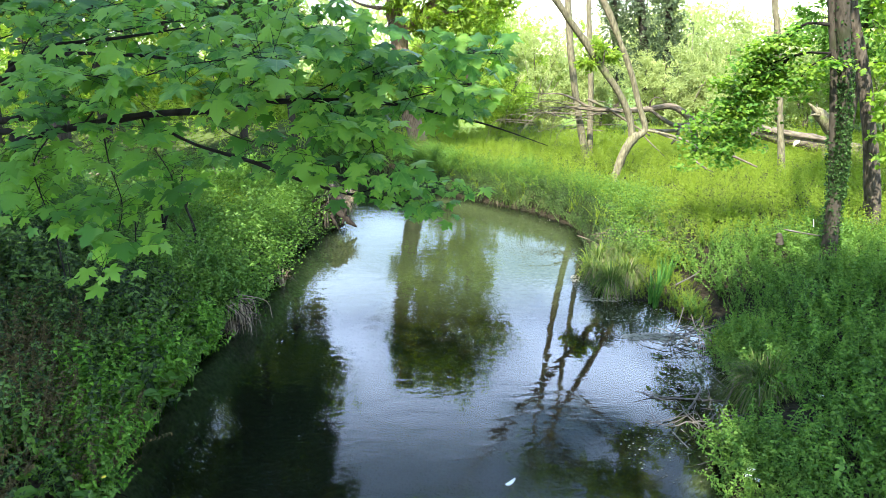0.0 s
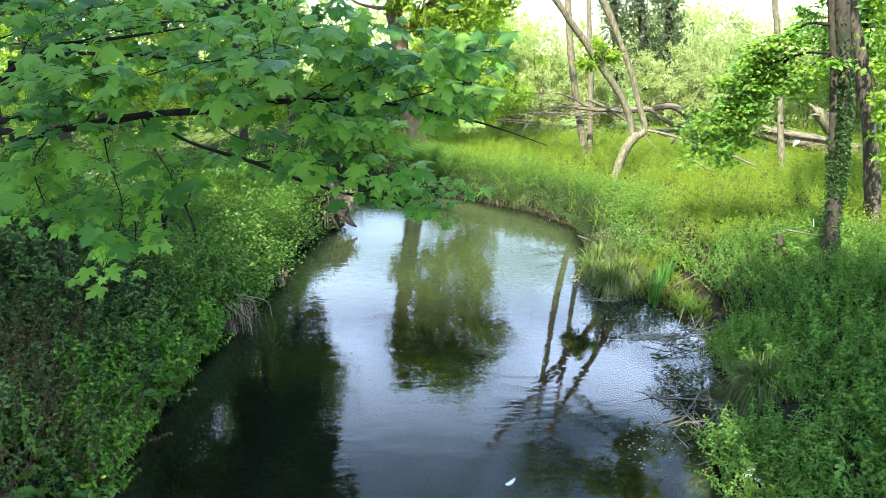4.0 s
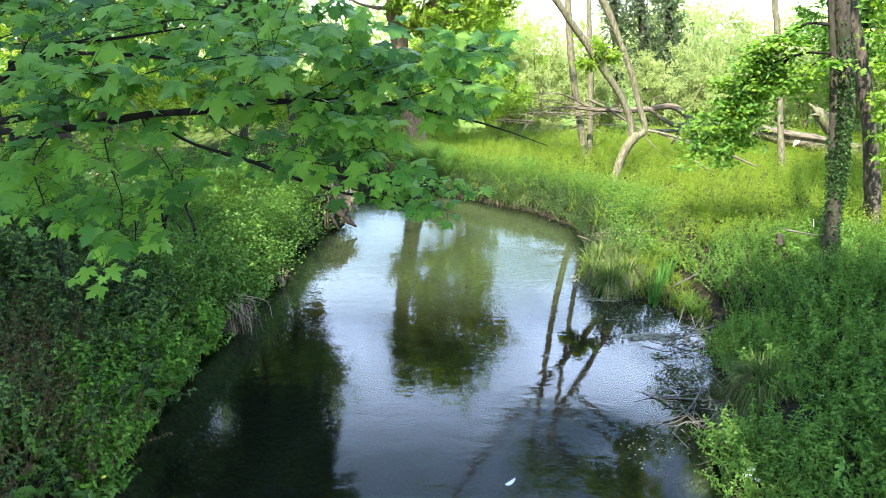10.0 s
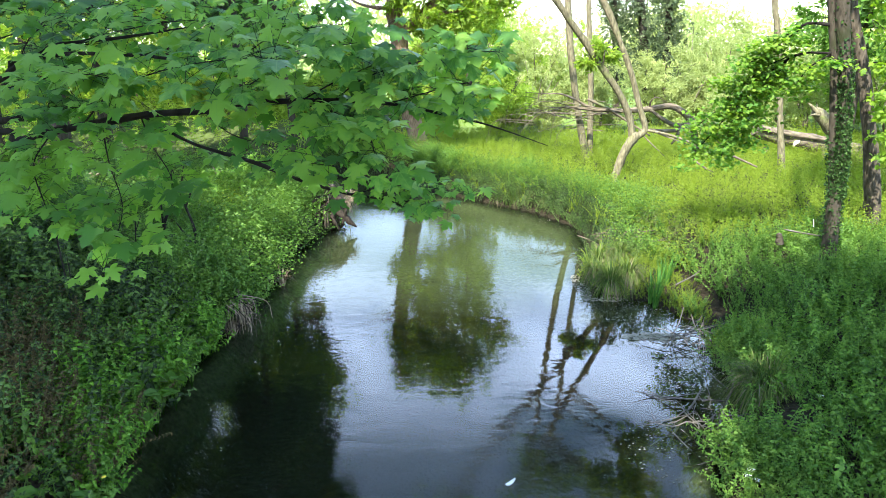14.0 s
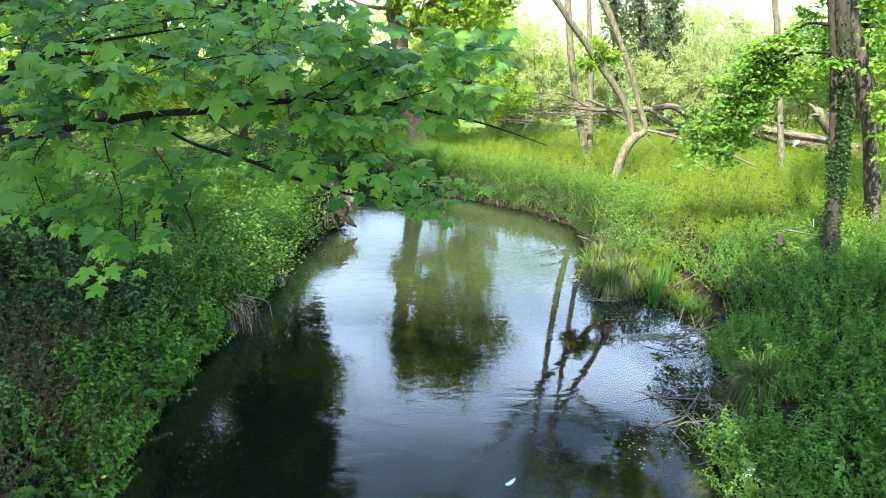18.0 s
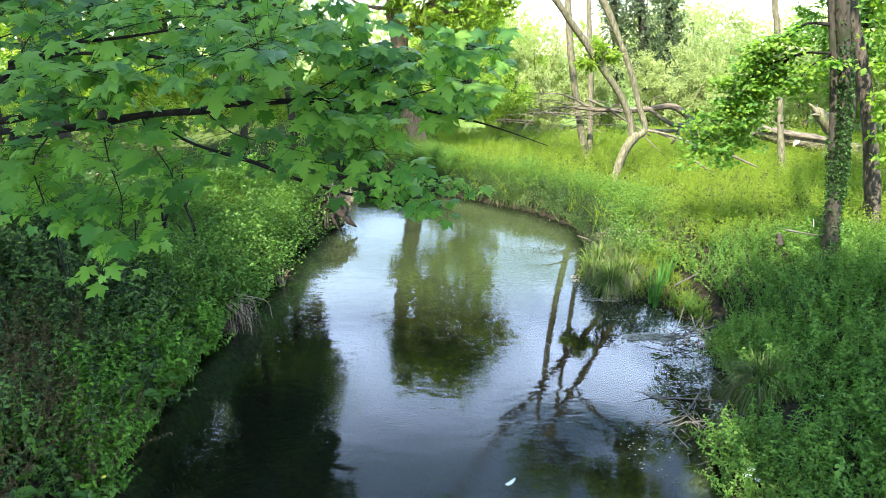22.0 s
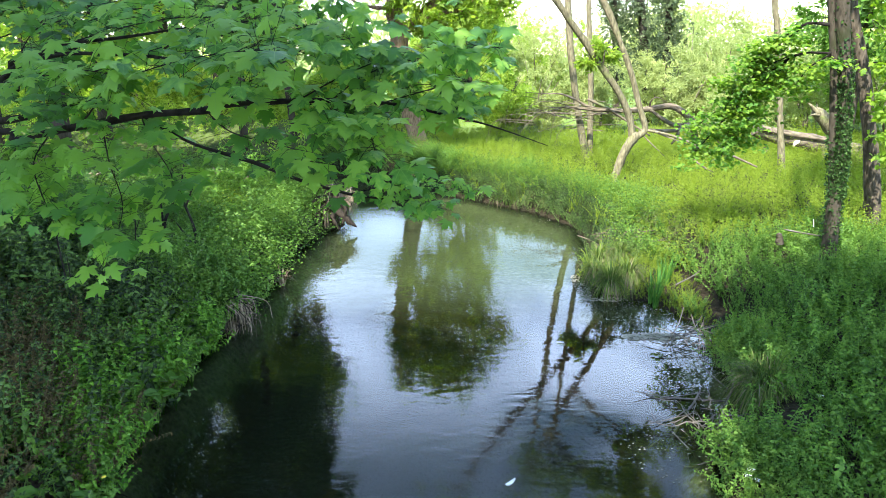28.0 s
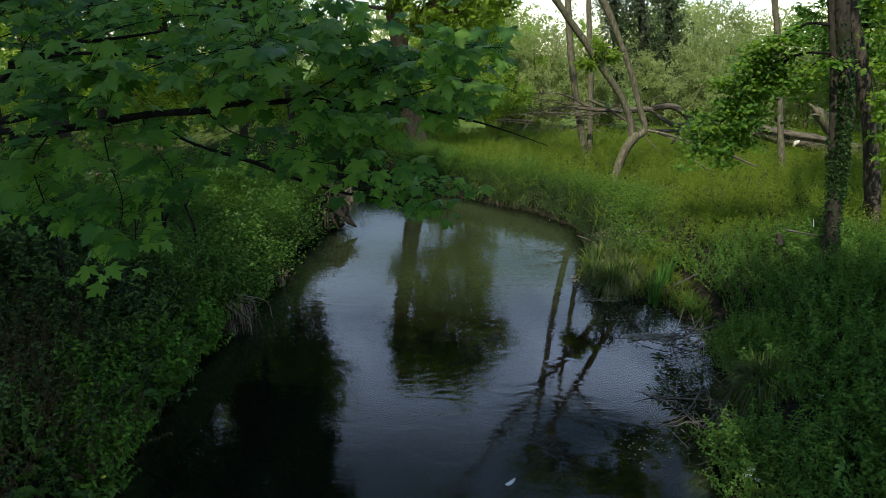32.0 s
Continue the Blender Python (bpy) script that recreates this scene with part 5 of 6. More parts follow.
for k in range(70):
    a = np.array(TANGLE) + drng.normal(0, 1, 3) * (0.07, 0.13, 0) + np.array((-0.06, 0.05, 0.05 + 0.28 * drng.random()))
    d = np.array((0.06 + 0.1 * drng.random(), -0.05, 0)) + drng.normal(0, 0.1, 3)
    e = a + d
    e[2] = max(a[2] - drng.uniform(0.12, 0.4), 0.0)
    m = (a + e) / 2 + d * 0.35 + (0, 0, 0.05)
    g = Geo()
    tube(g, [(*a, 0.006), (*m, 0.005), (*e, 0.003)], 4, 0, None, 3, False)
    part("root", g, (DEADWOOD, STRAW, ROOT)[k % 3], tangle)

# ---------- saplings on the left bank ----------
def sapling(lines):
    lines = [[(x, y, z, 1.35 * r if y > 8 else 0.8 * r) for x, y, z, r in line] for line in lines]
    return rods("sapling", "bare thin sapling standing among the nettles", "sapling", lines, BARK_MAPLE, ("trunk",), 5, "saplings")


sapling([[(-3.97, 8.6, 0.98, 0.02), (-3.92, 8.6, 1.31, 0.018), (-3.81, 8.6, 1.56, 0.014), (-3.64, 8.6, 1.8, 0.01), (-3.54, 8.6, 2.19, 0.006)], [(-3.93, 8.6, 1.27, 0.012), (-3.88, 8.5, 1.58, 0.009), (-3.88, 8.5, 1.82, 0.005)], [(-3.82, 8.6, 1.54, 0.01), (-3.72, 8.7, 1.86, 0.008), (-3.75, 8.7, 2.09, 0.004)]])
sapling([[(-3.62, 8.8, 0.66, 0.022), (-3.57, 8.8, 1, 0.02), (-3.6, 8.8, 1.3, 0.016), (-3.69, 8.8, 1.61, 0.012), (-3.77, 8.8, 1.92, 0.006)], [(-3.57, 8.8, 0.99, 0.014), (-3.7, 8.7, 1.2, 0.01), (-3.79, 8.7, 1.33, 0.005)], [(-3.66, 8.8, 1.55, 0.012), (-3.55, 8.8, 1.79, 0.009), (-3.43, 8.8, 2, 0.004)]])
sapling([[(-4.16, 6.6, 0.93, 0.014), (-4.18, 6.6, 1.39, 0.013), (-4.19, 6.6, 1.72, 0.011), (-4.18, 6.6, 1.94, 0.006)], [(-4.16, 6.6, 0.99, 0.01), (-4.12, 6.6, 1.26, 0.008), (-4.12, 6.6, 1.52, 0.004)]])
sapling([[(-3.86, 7.6, 1.28, 0.012), (-3.82, 7.6, 1.58, 0.01), (-3.8, 7.6, 1.94, 0.006)], [(-3.83, 7.6, 1.5, 0.008), (-3.73, 7.6, 1.72, 0.004)]])

# ---------- broad-leaved docks at the bank's edge, small flowers ----------
BROAD = rounded(0.6, 0.25)
for k, (x, y) in enumerate([(q[0], q[1]) for q in [(-2.98, 5.38, 0.55), (-3.19, 5.53, 0.6), (-2.93, 6.13, 0.5), (-2.96, 5.7, 0.5), (-2.91, 6.55, 0.5), (-3, 5.97, 0.55), (-2.84, 3.91, 0.6)]]):
    z = float(height(np.array([x]), np.array([y]))[0])
    dock = thing("dock_plant", (x, y, z), "broad-leaved dock plant on the bank", "plant", "docks")
    for n in range(10):
        a = n * 2.4 + drng.normal(0, 0.3)
        h = drng.uniform(0.4, 0.68)
        at = np.array((x + 0.1 * math.cos(a), y + 0.1 * math.sin(a), z + h))
        g = Geo()
        g.add(*rod3((x, y, z - 0.02), at, 0.004))
        g.add(*placed(BROAD, drng.uniform(0.1, 0.18), at, a - math.pi / 2, drng.uniform(-0.35, 0.35), drng.normal(0, 0.2)))
        part("leaf", g, HERB, dock)
for k, (x, y, z) in enumerate([(2.31, 4.09, 0.55), (2.35, 4.04, 0.55), (2.37, 4.16, 0.55), (-3.19, 6.05, 0.75), (-3.06, 6.13, 0.75), (2.97, 10.71, 0.8), (3.42, 5.1, 0.65)]):
    z0 = float(height(np.array([x]), np.array([y]))[0])
    umbel = thing("umbel_flower", (x, y, z0), "small white flower head on a green stalk", "flower", "umbels")
    g = Geo()
    g.add(*rod3((x, y, z0 - 0.02), (x, y, z), 0.004))
    part("stalk", g, HERB, umbel)
    g = Geo()
    for n in range(14):
        a, r = n * 2.4, 0.008 * math.sqrt(n)
        g.add(*placed(diamond(0.9, 0.0), 0.007, (x + r * math.cos(a), y + r * math.sin(a), z + 0.004), a, 0.1))
    part("flower_head", g, WHITE, umbel)

(x, y, z), = [(-2.69, 4.27, 0.4)]
z0 = float(height(np.array([x]), np.array([y]))[0])
yellow = thing("yellow_flower", (x, y, z0), "single yellow flower at the edge of the bank", "flower")
g = Geo()
g.add(*rod3((x, y, z0 - 0.02), (x, y, z), 0.004))
part("stalk", g, HERB, yellow)
for n in range(8):
    g = Geo()
    g.add(*placed(rounded(0.6, 0.1), 0.022, (x, y, z), n * math.pi / 4, 0.35))
    part("petal", g, YELLOW, yellow)

# ---------- dead branches and litter in the backwater ----------
def fallen_branch(lines):
    return rods("fallen_branch", "bare grey dead branch lying in the backwater", "branch", lines, TWIG, ("branch", "twig"), 6, "fallen branches")


fallen_branch([[(3.17, 6.1, -0.01, 0.009), (2.86, 6.1, 0.02, 0.01), (2.57, 6.15, 0.01, 0.009), (2.31, 6.2, 0.02, 0.007), (2.11, 6.2, 0.07, 0.004)], [(2.37, 6.2, 0.02, 0.008), (2.25, 6.3, 0.03, 0.004)]])
fallen_branch([[(2.25, 5.45, -0.09, 0.012), (2.49, 5.8, -0.05, 0.015), (2.71, 6.05, 0.02, 0.013), (2.88, 6.3, 0.03, 0.008)], [(2.57, 5.9, 0.02, 0.01), (2.44, 5.8, -0, 0.006)]])
fallen_branch([[(2.64, 5.35, -0.05, 0.012), (2.85, 5.7, 0.01, 0.013), (3.11, 6.1, 0.07, 0.012), (3.24, 6.3, 0.16, 0.008)]])
fallen_branch([[(2.35, 5.4, -0.09, 0.009), (2.61, 5.6, -0.02, 0.011), (2.83, 5.8, 0.02, 0.009)]])
fallen_branch([[(2.59, 5.7, -0.02, 0.008), (2.65, 5.4, -0.09, 0.01), (2.74, 5.2, -0.11, 0.01)]])
fallen_branch([[(2.04, 5.4, -0.09, 0.007), (2.26, 5.55, -0.06, 0.008), (2.41, 5.5, -0.06, 0.006)]])
fallen_branch([[(2.34, 5.3, -0.08, 0.008), (2.58, 5.35, -0.08, 0.008), (2.78, 5.4, -0.02, 0.006)]])
fallen_branch([[(2.64, 5.6, -0.02, 0.006), (2.54, 5.8, 0.02, 0.008), (2.53, 5.95, 0.06, 0.005)]])
fallen_branch([[(2.96, 5.6, -0.02, 0.007), (2.91, 5.9, -0.01, 0.007), (2.74, 5.95, 0.01, 0.004)]])
fallen_branch([[(3.14, 6.2, 0.09, 0.006), (3.04, 6.5, 0.13, 0.007), (2.98, 6.7, 0.17, 0.004)]])
fallen_branch([[(2.46, 5, -0.05, 0.008), (2.37, 5.2, -0.01, 0.008), (2.29, 5.5, 0.01, 0.005)]])
fallen_branch([[(2.8, 5.5, -0.06, 0.006), (2.54, 5.4, -0.05, 0.007), (2.39, 5.55, 0.01, 0.004)]])
fallen_branch([[(2.28, 5.8, -0.02, 0.005), (2.45, 5.7, -0.02, 0.007), (2.73, 5.75, -0.02, 0.005)]])
for k in range(26):
    a = np.array((drng.uniform(2.25, 3.1), drng.uniform(5.0, 6.4), drng.uniform(0.0, 0.12)))
    turn = drng.uniform(0, 2 * math.pi)
    d = np.array((math.cos(turn), 0.8 * math.sin(turn), drng.normal(0, 0.15))) * drng.uniform(0.15, 0.38)
    b = a + 0.55 * d + drng.normal(0, 0.035, 3)
    rods("fallen_twig", "thin bare grey twig caught in the backwater", "twig",
         [[(*(a - d), 0.004), (*a, 0.006), (*b, 0.005), (*(a + d), 0.002)], [(*b, 0.004), (*(b + (0.3 * d[1], -0.35 * d[0], 0.06)), 0.0015)]],
         TWIG, ("stick", "side_twig"), 5, "fallen twigs")
for k, lines in enumerate([[[(-3.19, 5.75, 0.03, 0.018), (-3.13, 5.6, -0.09, 0.018), (-3.07, 5.4, -0.16, 0.012)]], [[(-2.96, 4.6, -0.04, 0.008), (-2.82, 4.6, -0.01, 0.009), (-2.68, 4.55, -0.01, 0.005)]], [[(5.42, 9.7, 0.96, 0.012), (5.66, 9.6, 0.93, 0.014), (5.89, 9.5, 0.91, 0.01)]],
                           [[(3.52, 9, 0.28, 0.012), (3.88, 9.3, 0.31, 0.01), (4.09, 9.5, 0.35, 0.006)]]]):
    rods("stick", "bleached dry stick on the bank", "stick", lines, TWIG, ("stick",), 6, "sticks")
rods("marker_stake", "short white stake in the grass by the tree", "stake", [[(6, 9.9, 0.95, 0.006), (5.98, 9.9, 1.07, 0.006)]], WHITE, ("post",), 8)
rods("rotten_stump", "small dark rotten stump among the nettles", "stump", [[(5.33, 9.6, 0.75, 0.06), (5.31, 9.6, 0.86, 0.05), (5.29, 9.6, 0.92, 0.035)]], BARK_GREY, ("trunk",), 9, rough=0.2)
heap = thing("drift_heap", [(3.29, 7.58, 0.05)][0], "heap of bleached drift twigs on the mud", "driftwood")
hz = np.array(heap["zero"])
for k in range(34):
    g = Geo()
    a = hz + drng.normal(0, 1, 3) * (0.16, 0.14, 0) + (0, 0, 0.02 + 0.1 * drng.random())
    d = drng.normal(0, 1, 3) * (0.2, 0.2, 0.09)
    tube(g, straight(a - d, a + d, 0.007, 0.004, 0.02, drng), 4, 0, None, 2, False)
    part("twig", g, TWIG if k % 2 else STRAW, heap)
ditch_twigs = thing("mud_twigs", (3.75, 11.0, 0.2), "dead roots and twigs over the ditch mouth", "driftwood")
for k in range(22):
    g = Geo()
    a = np.array((3.35, 11.1, 0.42)) + drng.normal(0, 1, 3) * (0.35, 0.2, 0.06)
    d = np.array((0.35, 0.05, 0.03)) * drng.uniform(0.5, 1.2) + drng.normal(0, 0.08, 3)
    tube(g, straight(a - d, a + d, 0.01, 0.005, 0.04, drng), 4, 0, None, 3, False)
    part("twig", g, DEADWOOD, ditch_twigs)

# scum and flecks that lie still on the slack water
def mats_on_water(name, label, centres, mat, n, size, seed, z=0.004):
    rng = np.random.default_rng(seed)
    g = Geo()
    for cx, cy, rx, ry, share in centres:
        m = int(n * share)
        a, q = rng.uniform(0, 2 * np.pi, m), np.sqrt(rng.random(m))
        p = np.stack([cx + rx * q * np.cos(a), cy + ry * q * np.sin(a), np.full(m, z) + rng.uniform(0, 0.003, m)], 1)
        p = p[shore_distance(p[:, 0], p[:, 1]) < 0.1]
        k = 7
        t = np.arange(k) * 2 * np.pi / k
        tv = np.vstack([np.stack([np.cos(t), np.sin(t) * 0.7, 0 * t - 0.002], 1), [(0, 0, 0.02)]])
        tf = np.array([(i, (i + 1) % k, k) for i in range(k)])
        scatter(g, (tv, tf), spun(rng, len(p), 0.02, size), p)
    return single(name, g, mat, label, "pond scum", "stuff")


mats_on_water("surface_scum", "pale tongue of scum on the slack water", [(2.8, 7.75, .42, .13, .5), (2.25, 9.7, .12, .55, .25), (2.5, 9.1, .35, .1, .15), (3.05, 7.7, .2, .2, .1)], SCUM, 900, (0.006, 0.026), 1)
mats_on_water("floating_flecks", "small pale leaves and petals floating on the backwater", [(2.8, 8.6, .6, .45, .35), (3.0, 7.0, .4, .5, .3), (2.8, 6.2, .4, .6, .25), (2.2, 5.2, .5, .5, .1)], FLECK, 1150, (0.004, 0.014), 2)
mats_on_water("bend_flecks", "specks of scum drifting along the far bank", [(1.6, 13.6, 1.2, .9, 1.0)], FLECK, 130, (0.008, 0.018), 3)
g = Geo()
tube(g, [(0.55, 4.7, 0.01, 0.008), (0.58, 4.7, 0.01, 0.014), (0.61, 4.7, 0.04, 0.012), (0.63, 4.7, 0.07, 0.005)], 6, 0.15, drng, 3)
single("white_scrap", g, WHITE, "scrap of white litter in the water", "litter")

# ---------- the maple whose bough hangs before the bridge ----------
mrng = np.random.default_rng(42)
TRUNK_AT = (-5.4, 2.6)
mz = float(height(np.array([TRUNK_AT[0]]), np.array([TRUNK_AT[1]]))[0])
maple = thing("maple_tree", (*TRUNK_AT, mz), "maple with a long leafy bough over the stream", "tree")
g = Geo()
tube(g, [(*TRUNK_AT, mz - 0.2, 0.3), (*TRUNK_AT, mz + 0.15, 0.24), (-5.35, 2.65, 2.6, 0.2), (-5.3, 2.7, 5.5, 0.17), (-5.2, 2.8, 9.5, 0.07)], 10, 0.05, mrng, 5)
part("trunk", g, BARK_MAPLE, maple, smooth=True)
def maple_limb(line):
    g = Geo()
    tube(g, line, 8, 0.05, mrng, 5)
    return part("limb", g, BARK_MAPLE, maple, "dark wet-looking branch", smooth=True)


maple_limb([(-5.35, 2.65, 2.3, .07)] + [(-2.37, 2.95, 3.19, 0.02), (-1.94, 2.9, 3.23, 0.016), (-1.77, 2.88, 3.27, 0.017), (-1.49, 2.86, 3.32, 0.018), (-1.31, 2.85, 3.35, 0.015), (-1.05, 2.83, 3.37, 0.016), (-0.92, 2.82, 3.4, 0.016), (-0.72, 2.8, 3.41, 0.013), (-0.48, 2.85, 3.41, 0.011), (-0.21, 2.9, 3.39, 0.008), (0.04, 3, 3.33, 0.006), (0.23, 3.05, 3.28, 0.004), (0.51, 3.1, 3.18, 0.0015)])
maple_limb([(-5.35, 2.65, 2.9, .06)] + [(-2.52, 3.1, 3.39, 0.018), (-2.01, 3.1, 3.55, 0.012), (-1.82, 3.1, 3.64, 0.01), (-1.7, 3.1, 3.66, 0.008), (-1.46, 3.05, 3.68, 0.007), (-1.15, 3, 3.72, 0.003)])
maple_limb([(-1.87, 3.1, 3.59, 0.01), (-1.7, 3.05, 3.61, 0.009), (-1.37, 3, 3.6, 0.008), (-1.25, 2.95, 3.59, 0.007), (-1, 2.9, 3.57, 0.003)])
maple_limb([(-1.34, 2.85, 3.35, 0.007), (-1.17, 2.9, 3.23, 0.007), (-1.05, 2.92, 3.18, 0.008), (-0.88, 2.95, 3.12, 0.01), (-0.69, 3, 3.03, 0.009), (-0.46, 3.05, 2.95, 0.007), (-0.29, 3.1, 2.91, 0.005), (-0.13, 3.15, 2.83, 0.002)])
maple_limb([(-5.35, 2.65, 2.7, .05)] + [(-2.47, 3, 3.27, 0.025), (-2.05, 2.98, 3.31, 0.018), (-1.87, 2.95, 3.34, 0.012), (-1.71, 2.9, 3.38, 0.005)])
maple_limb([(-5.28, 2.75, 4.6, 0.05)] + [(-3.36, 4.6, 3.4, 0.03), (-3.04, 4.65, 3.55, 0.024), (-2.91, 4.7, 3.59, 0.018), (-2.73, 4.75, 3.63, 0.012), (-2.55, 4.8, 3.68, 0.006)])
# overhead crown, out of sight, added to shade the bough, the near water and left bank
cl = clumps_in(mrng, (-5.1, -1.0, 8.2), (4.2, 2.5, 2.5), 80, 0.9)
g = Geo()
for c in cl:
    tube(g, [(-5.3, 2.75, min(c[2] - 0.4, 8.5), 0.05), ((c[0] - 5.3) / 2, (c[1] + 2.75) / 2, c[2] - 0.1, 0.03), (*c[:3], 0.008)], 5, 0, None, 3, False)
tagged(part("branches", g, BARK_MAPLE, maple), kind="stuff")
g = Geo()
crown_leaves(g, mrng, cl, 80, (0.3, 0.5), SPRIG, 0.6, 0.5)
# further unseen clumps, placed to shade the backwater and the left bank
krng = np.random.default_rng(77)
crown_leaves(g, krng, clumps_in(krng, (-1.75, 1.45, 9.3), (1.15, 1.35, 0.8), 18, 0.5), 44, (0.28, 0.45), SPRIG, 0.5, 0.5)
crown_leaves(g, krng, clumps_in(krng, (-7.3, 4.0, 7.8), (2.0, 1.7, 0.8), 20, 0.6), 34, (0.28, 0.45), SPRIG, 0.5, 0.5)
crown_leaves(g, krng, clumps_in(krng, (-6.0, 4.7, 5.4), (1.7, 1.9, 0.5), 16, 0.6), 60, (0.28, 0.45), SPRIG, 0.5, 0.5)
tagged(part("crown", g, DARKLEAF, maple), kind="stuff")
# unseen limb added to carry the clumps that shade the backwater
g = Geo()
tube(g, [(-5.2, 2.8, 8.6, 0.07), (-3.8, 1.8, 9.2, 0.05), (-2.2, 1.1, 9.4, 0.02), (-1.0, 0.7, 9.5, 0.006)], 6, 0.05, krng, 4)
part("limb", g, BARK_MAPLE, maple, smooth=True)

LEAVES = [lobed(s) for s in range(6)]
LEAF_MESHES = []
for k, (v, f) in enumerate(LEAVES):
    g = Geo()
    g.add(v, f)
    LEAF_MESHES.append(g.mesh("leaf", MAPLE, True))
sprays = []
made = [0]


def spray(line, count, size, reach, stir):
    """A leafy side branch: twig line, number of leaves, leaf length, sideways reach, how much it stirs."""
    pts = smooth_line(line, 8)
    g = Geo()
    tube(g, [(x, y, z, 0.6 * r) for x, y, z, r in line], 5, 0, None, 5)
    blade = []
    count = int(count * 1.85)
    for k in range(count):
        t = 0.12 + 0.88 * (k + mrng.random()) / count
        q = pts[min(int(t * (len(pts) - 1)), len(pts) - 1), :3]
        side = (1 if k % 2 else -1)
        off = np.array((mrng.normal(0, 0.8) * reach, -side * reach * mrng.uniform(0.4, 1.8), mrng.normal(0.0, 0.65) * reach))
        e = q + off
        m = (q + e) / 2 + (0, 0, 0.012)
        tube(g, [(*q, 0.0012), (*m, 0.0009), (*e, 0.0007)], 3, 0, None, 2, False)
        s = 0.72 * size * mrng.uniform(0.5, 1.3)
        tip = np.array((off[0] * 3 + mrng.normal(0, 0.45), -0.75 + off[1] * 2 + mrng.normal(0, 0.3), -0.48 + mrng.normal(0, 0.26)))
        tip /= np.linalg.norm(tip)
        up = np.array((mrng.normal(0, 0.25), -0.3 + mrng.normal(0, 0.22), 1.0))
        xa = np.cross(tip, up)
        xa /= np.linalg.norm(xa)
        za = np.cross(xa, tip)
        blade.append((e, np.stack([xa, tip, za], 1), s, int(mrng.integers(0, 6))))
    ob = part("spray", g, BARK_MAPLE, maple, "leafy side branch", True, tuple(line[0][:3]))
    zero = np.array(line[0][:3])
    rest = Geo()
    for n, (e, m, s, kind) in enumerate(blade):
        if made[0] < 300 and n % 5 < 4:
            leaf = new("leaf", LEAF_MESHES[kind])
            leaf.parent = ob
            leaf.matrix_basis = Matrix.Translation(Vector(e - zero)) @ Matrix(m.tolist()).to_4x4() @ Matrix.Diagonal((s, s, s, 1))
            made[0] += 1
        else:
            v, f = LEAVES[kind]
            rest.add((v * s) @ m.T + e, f)
    if rest.count:
        tagged(part("foliage", rest, MAPLE, ob, "", True, zero), kind="stuff")
    sprays.append((ob, zero, stir))


spray([(-1.6, 2.86, 3.31, 0.007), (-1.39, 2.75, 3.46, 0.006), (-1.1, 2.65, 3.55, 0.004), (-0.79, 2.55, 3.59, 0.003), (-0.61, 2.5, 3.59, 0.0015)], 40, 0.122, .10, 1.1)
spray([(-0.95, 2.82, 3.39, 0.007), (-0.77, 2.75, 3.51, 0.005), (-0.56, 2.7, 3.61, 0.004), (-0.35, 2.7, 3.65, 0.002)], 40, 0.117, .11, 1.0)
spray([(-0.48, 2.85, 3.41, 0.006), (-0.33, 2.85, 3.51, 0.005), (-0.11, 2.85, 3.57, 0.004), (0.11, 2.85, 3.61, 0.003), (0.26, 2.85, 3.61, 0.0015)], 38, 0.113, .10, 1.0)
spray([(-0.26, 2.88, 3.39, 0.005), (-0.08, 2.85, 3.44, 0.004), (0.09, 2.85, 3.48, 0.003), (0.19, 2.88, 3.44, 0.0015)], 33, 0.113, .10, 1.0)
spray([(-0.68, 2.8, 3.41, 0.006), (-0.45, 2.76, 3.36, 0.005), (-0.32, 2.74, 3.27, 0.004), (-0.29, 2.74, 3.14, 0.0015)], 44, 0.12, .085, 1.0)
spray([(-0.45, 3.05, 2.95, 0.005), (-0.23, 3.0, 3.0, 0.004), (-0.05, 3.0, 2.99, 0.003), (0.15, 3.0, 2.95, 0.0015)], 30, 0.078, .07, 0.3)
spray([(-0.27, 3.1, 2.92, 0.004), (-0.12, 3.05, 2.9, 0.003), (0.04, 3.05, 2.86, 0.0015)], 17, 0.07, .055, 0.3)
spray([(-1.77, 2.88, 3.26, 0.006), (-1.82, 2.8, 3.14, 0.005), (-1.78, 2.75, 3, 0.004), (-1.74, 2.75, 2.87, 0.0015)], 31, 0.113, .10, 0.7)
spray([(-1.52, 2.86, 3.31, 0.007), (-1.51, 2.85, 3.13, 0.005), (-1.48, 2.85, 2.95, 0.004), (-1.53, 2.85, 2.79, 0.003), (-1.64, 2.85, 2.62, 0.0015)], 36, 0.108, .10, 0.7)
spray([(-1.34, 2.85, 3.35, 0.006), (-1.28, 2.8, 3.22, 0.005), (-1.22, 2.8, 3.1, 0.004), (-1.21, 2.8, 3.01, 0.0015)], 26, 0.117, .10, 0.8)
spray([(-1.7, 3.1, 3.66, 0.006), (-1.38, 3, 3.72, 0.004), (-1.12, 3, 3.75, 0.003), (-0.87, 3, 3.72, 0.0015)], 38, 0.108, .11, 0.8)
spray([(-2.03, 3, 3.47, 0.006), (-1.76, 2.9, 3.5, 0.005), (-1.51, 2.8, 3.52, 0.004), (-1.32, 2.75, 3.48, 0.0015)], 33, 0.113, .10, 0.9)
spray([(-1.05, 2.83, 3.37, 0.006), (-0.93, 2.8, 3.27, 0.005), (-0.73, 2.8, 3.21, 0.003), (-0.56, 2.8, 3.17, 0.0015)], 14, 0.104, .08, 0.9)
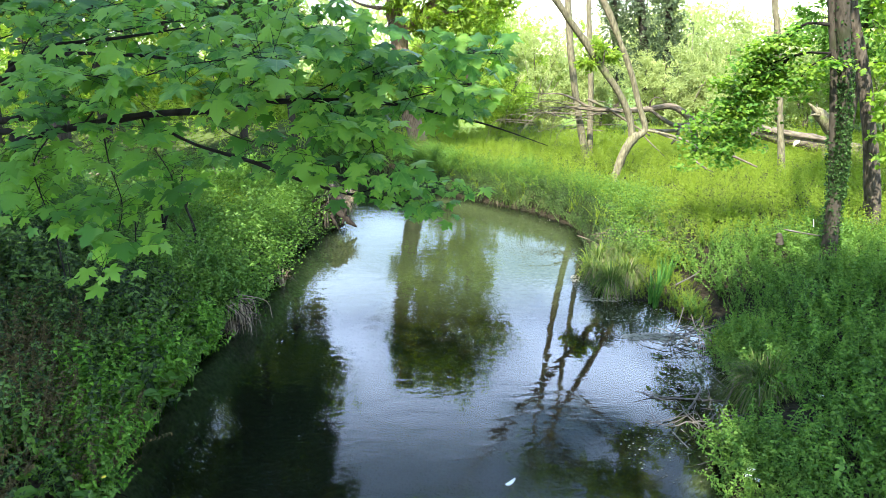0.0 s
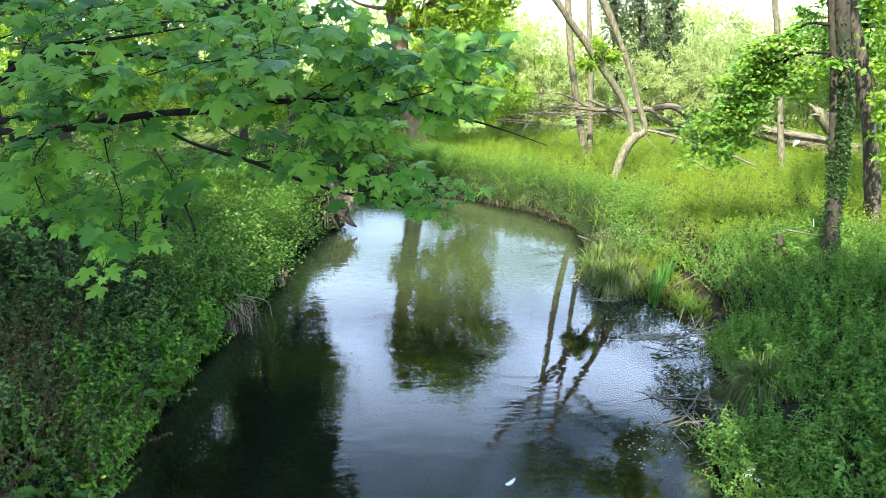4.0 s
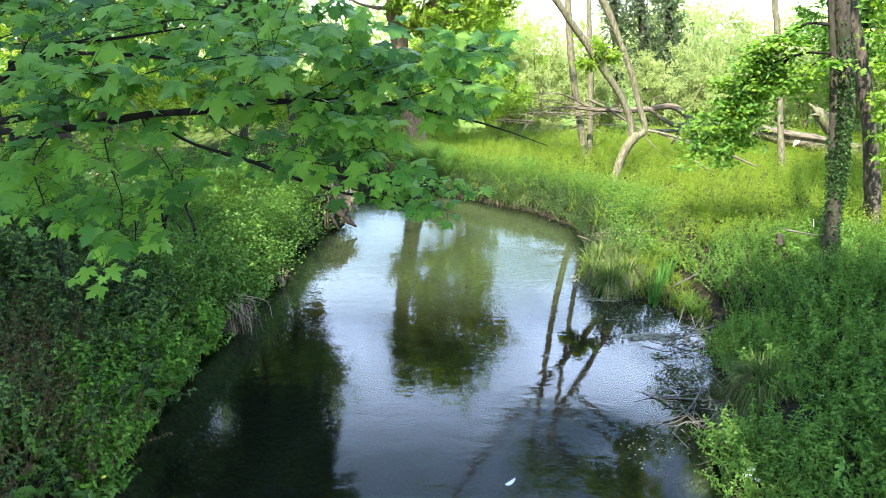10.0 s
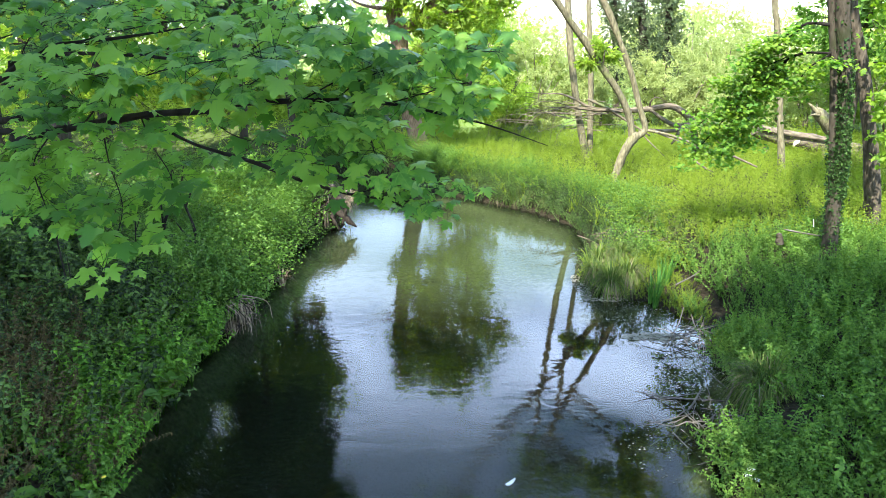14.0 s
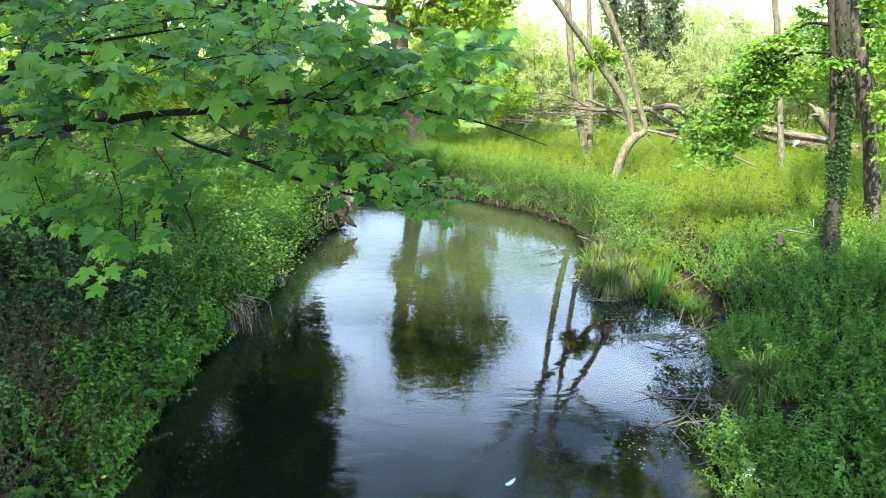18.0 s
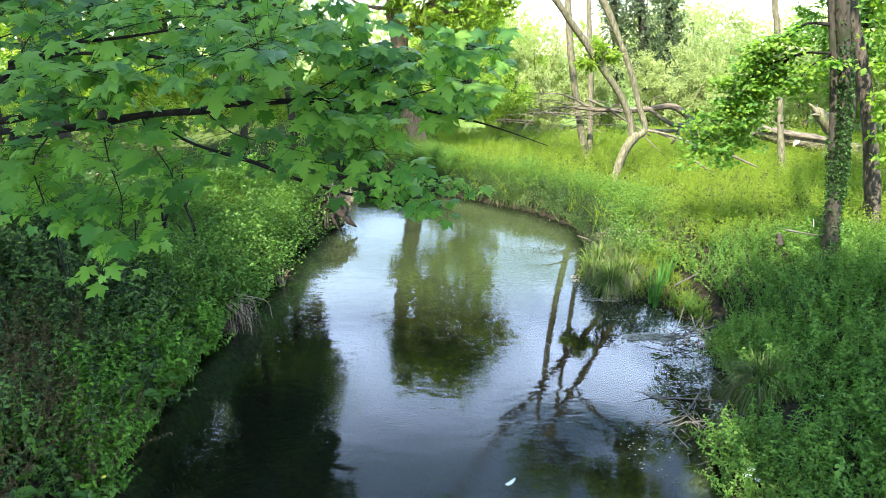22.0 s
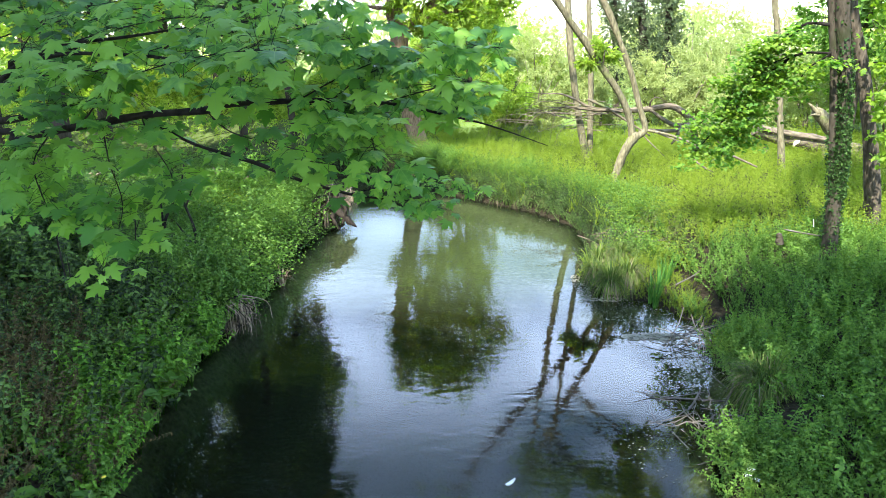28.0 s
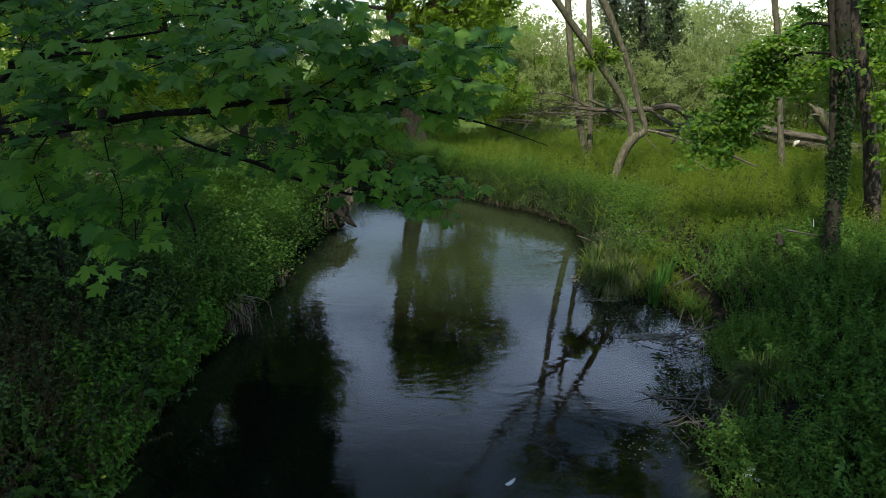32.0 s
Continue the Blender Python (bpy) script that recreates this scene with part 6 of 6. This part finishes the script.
spray([(-0.62, 2.82, 3.41, 0.006), (-0.44, 2.8, 3.5, 0.005), (-0.25, 2.8, 3.57, 0.003), (-0.09, 2.8, 3.56, 0.0015)], 28, 0.11, .09, 0.9)
spray([(-2.05, 2.98, 3.31, 0.006), (-1.84, 2.9, 3.37, 0.004), (-1.63, 2.85, 3.38, 0.003), (-1.48, 2.8, 3.4, 0.0015)], 26, 0.108, .09, 0.8)
spray([(-0.88, 2.95, 3.12, 0.005), (-0.74, 2.9, 3.14, 0.004), (-0.56, 2.9, 3.12, 0.003), (-0.45, 2.9, 3.1, 0.0015)], 15, 0.108, .08, 0.5)
spray([(-2.01, 3.1, 3.55, 0.006), (-1.96, 3.2, 3.7, 0.004), (-1.81, 3.3, 3.8, 0.003), (-1.53, 3.3, 3.85, 0.0015)], 38, 0.108, .12, 0.6)
spray([(-1, 2.9, 3.57, 0.004), (-0.86, 2.95, 3.62, 0.004), (-0.72, 3, 3.72, 0.003), (-0.56, 3, 3.78, 0.0015)], 31, 0.108, .11, 0.8)
spray([(-1.94, 2.9, 3.23, 0.006), (-1.99, 2.9, 3.1, 0.004), (-2.04, 2.9, 2.99, 0.003), (-2.14, 2.9, 2.88, 0.0015)], 24, 0.108, .10, 0.6)
spray([(-0.71, 2.95, 3.69, 0.004), (-0.56, 2.95, 3.72, 0.003), (-0.38, 2.95, 3.73, 0.002), (-0.23, 2.95, 3.69, 0.0015)], 22, 0.108, .08, 0.8)
spray([(-1.37, 3, 3.6, 0.004), (-1.21, 3, 3.64, 0.003), (-1.05, 3, 3.66, 0.002), (-0.92, 3, 3.69, 0.0015)], 22, 0.106, .07, 0.8)
spray([(0.04, 3, 3.33, 0.003), (0.08, 2.95, 3.37, 0.003), (0.12, 2.92, 3.35, 0.0015)], 10, 0.099, .05, 0.8)

# a limb farther back, its leaves small in the view
spray([(-3.22, 4.6, 3.67, 0.008), (-2.92, 4.65, 3.76, 0.0059), (-2.66, 4.7, 3.84, 0.0037), (-2.36, 4.75, 3.92, 0.0016)], 34, 0.125, .16, 0.4)
spray([(-3.08, 4.7, 3.55, 0.008), (-2.9, 4.75, 3.6, 0.0059), (-2.67, 4.8, 3.65, 0.0037), (-2.38, 4.85, 3.71, 0.0016)], 26, 0.125, .16, 0.4)
spray([(-2.62, 4.9, 3.83, 0.008), (-2.3, 4.95, 3.91, 0.0059), (-1.94, 5.0, 3.96, 0.0037), (-1.54, 5.05, 3.92, 0.0016)], 34, 0.125, .16, 0.4)
spray([(-3.42, 5.0, 3.88, 0.008), (-3.14, 5.05, 3.94, 0.0059), (-2.82, 5.1, 4.02, 0.0037), (-2.58, 5.15, 4.08, 0.0016)], 30, 0.125, .16, 0.4)
spray([(-3.11, 4.5, 3.48, 0.008), (-2.92, 4.55, 3.44, 0.0059), (-2.74, 4.6, 3.5, 0.0037), (-2.53, 4.65, 3.52, 0.0016)], 24, 0.125, .16, 0.4)
spray([(-1.96, 5.1, 3.72, 0.008), (-1.67, 5.15, 3.8, 0.0059), (-1.37, 5.2, 3.89, 0.0037), (-1.07, 5.25, 3.97, 0.0016)], 26, 0.125, .16, 0.4)


# ---------- what moves: the stream, the bough's slow lift and flutter ----------
LIFT = [(0, 0), (3.5, 0), (6, .3), (8, .42), (10, .33), (11.5, .56), (13, .33), (14.5, 0), (16.5, .2), (18, .45), (20, .55), (22, .75), (25, .85), (28, .83),
        (29.5, .6), (31, .75), (32, 1.0)]


def motions():
    walk(water, [(t, pose(0, 2.0 - 0.12 * t, 0)) for t in (0.0, 16.0, 32.0)])
    times = [0.8 * k for k in range(41)]
    ks, vs = zip(*LIFT)
    base_at = np.array(maple["zero"])
    for n, (ob, zero, stir) in enumerate(sprays):
        rows = []
        for t in times:
            up = float(np.interp(t, ks, vs)) * stir
            a = 0.35 * stir * math.sin(1.9 * t + 1.3 * n)
            b = 0.3 * stir * math.sin(1.3 * t + 2.1 * n)
            x, y, z = zero - base_at
            rows.append((t, pose(x, y, z + 0.012 * up, b, -1.0 * up + a, 0.4 * b)))
        walk(ob, rows)
    x, y, z = np.array(bough_zero) - np.array(ivy_tree["zero"])
    walk(bough_ob, [(t, pose(x, y, z, 0, 0.15 * math.sin(0.35 * t), 0.12 * math.sin(0.8 * t + 1))) for t in times])


motions()
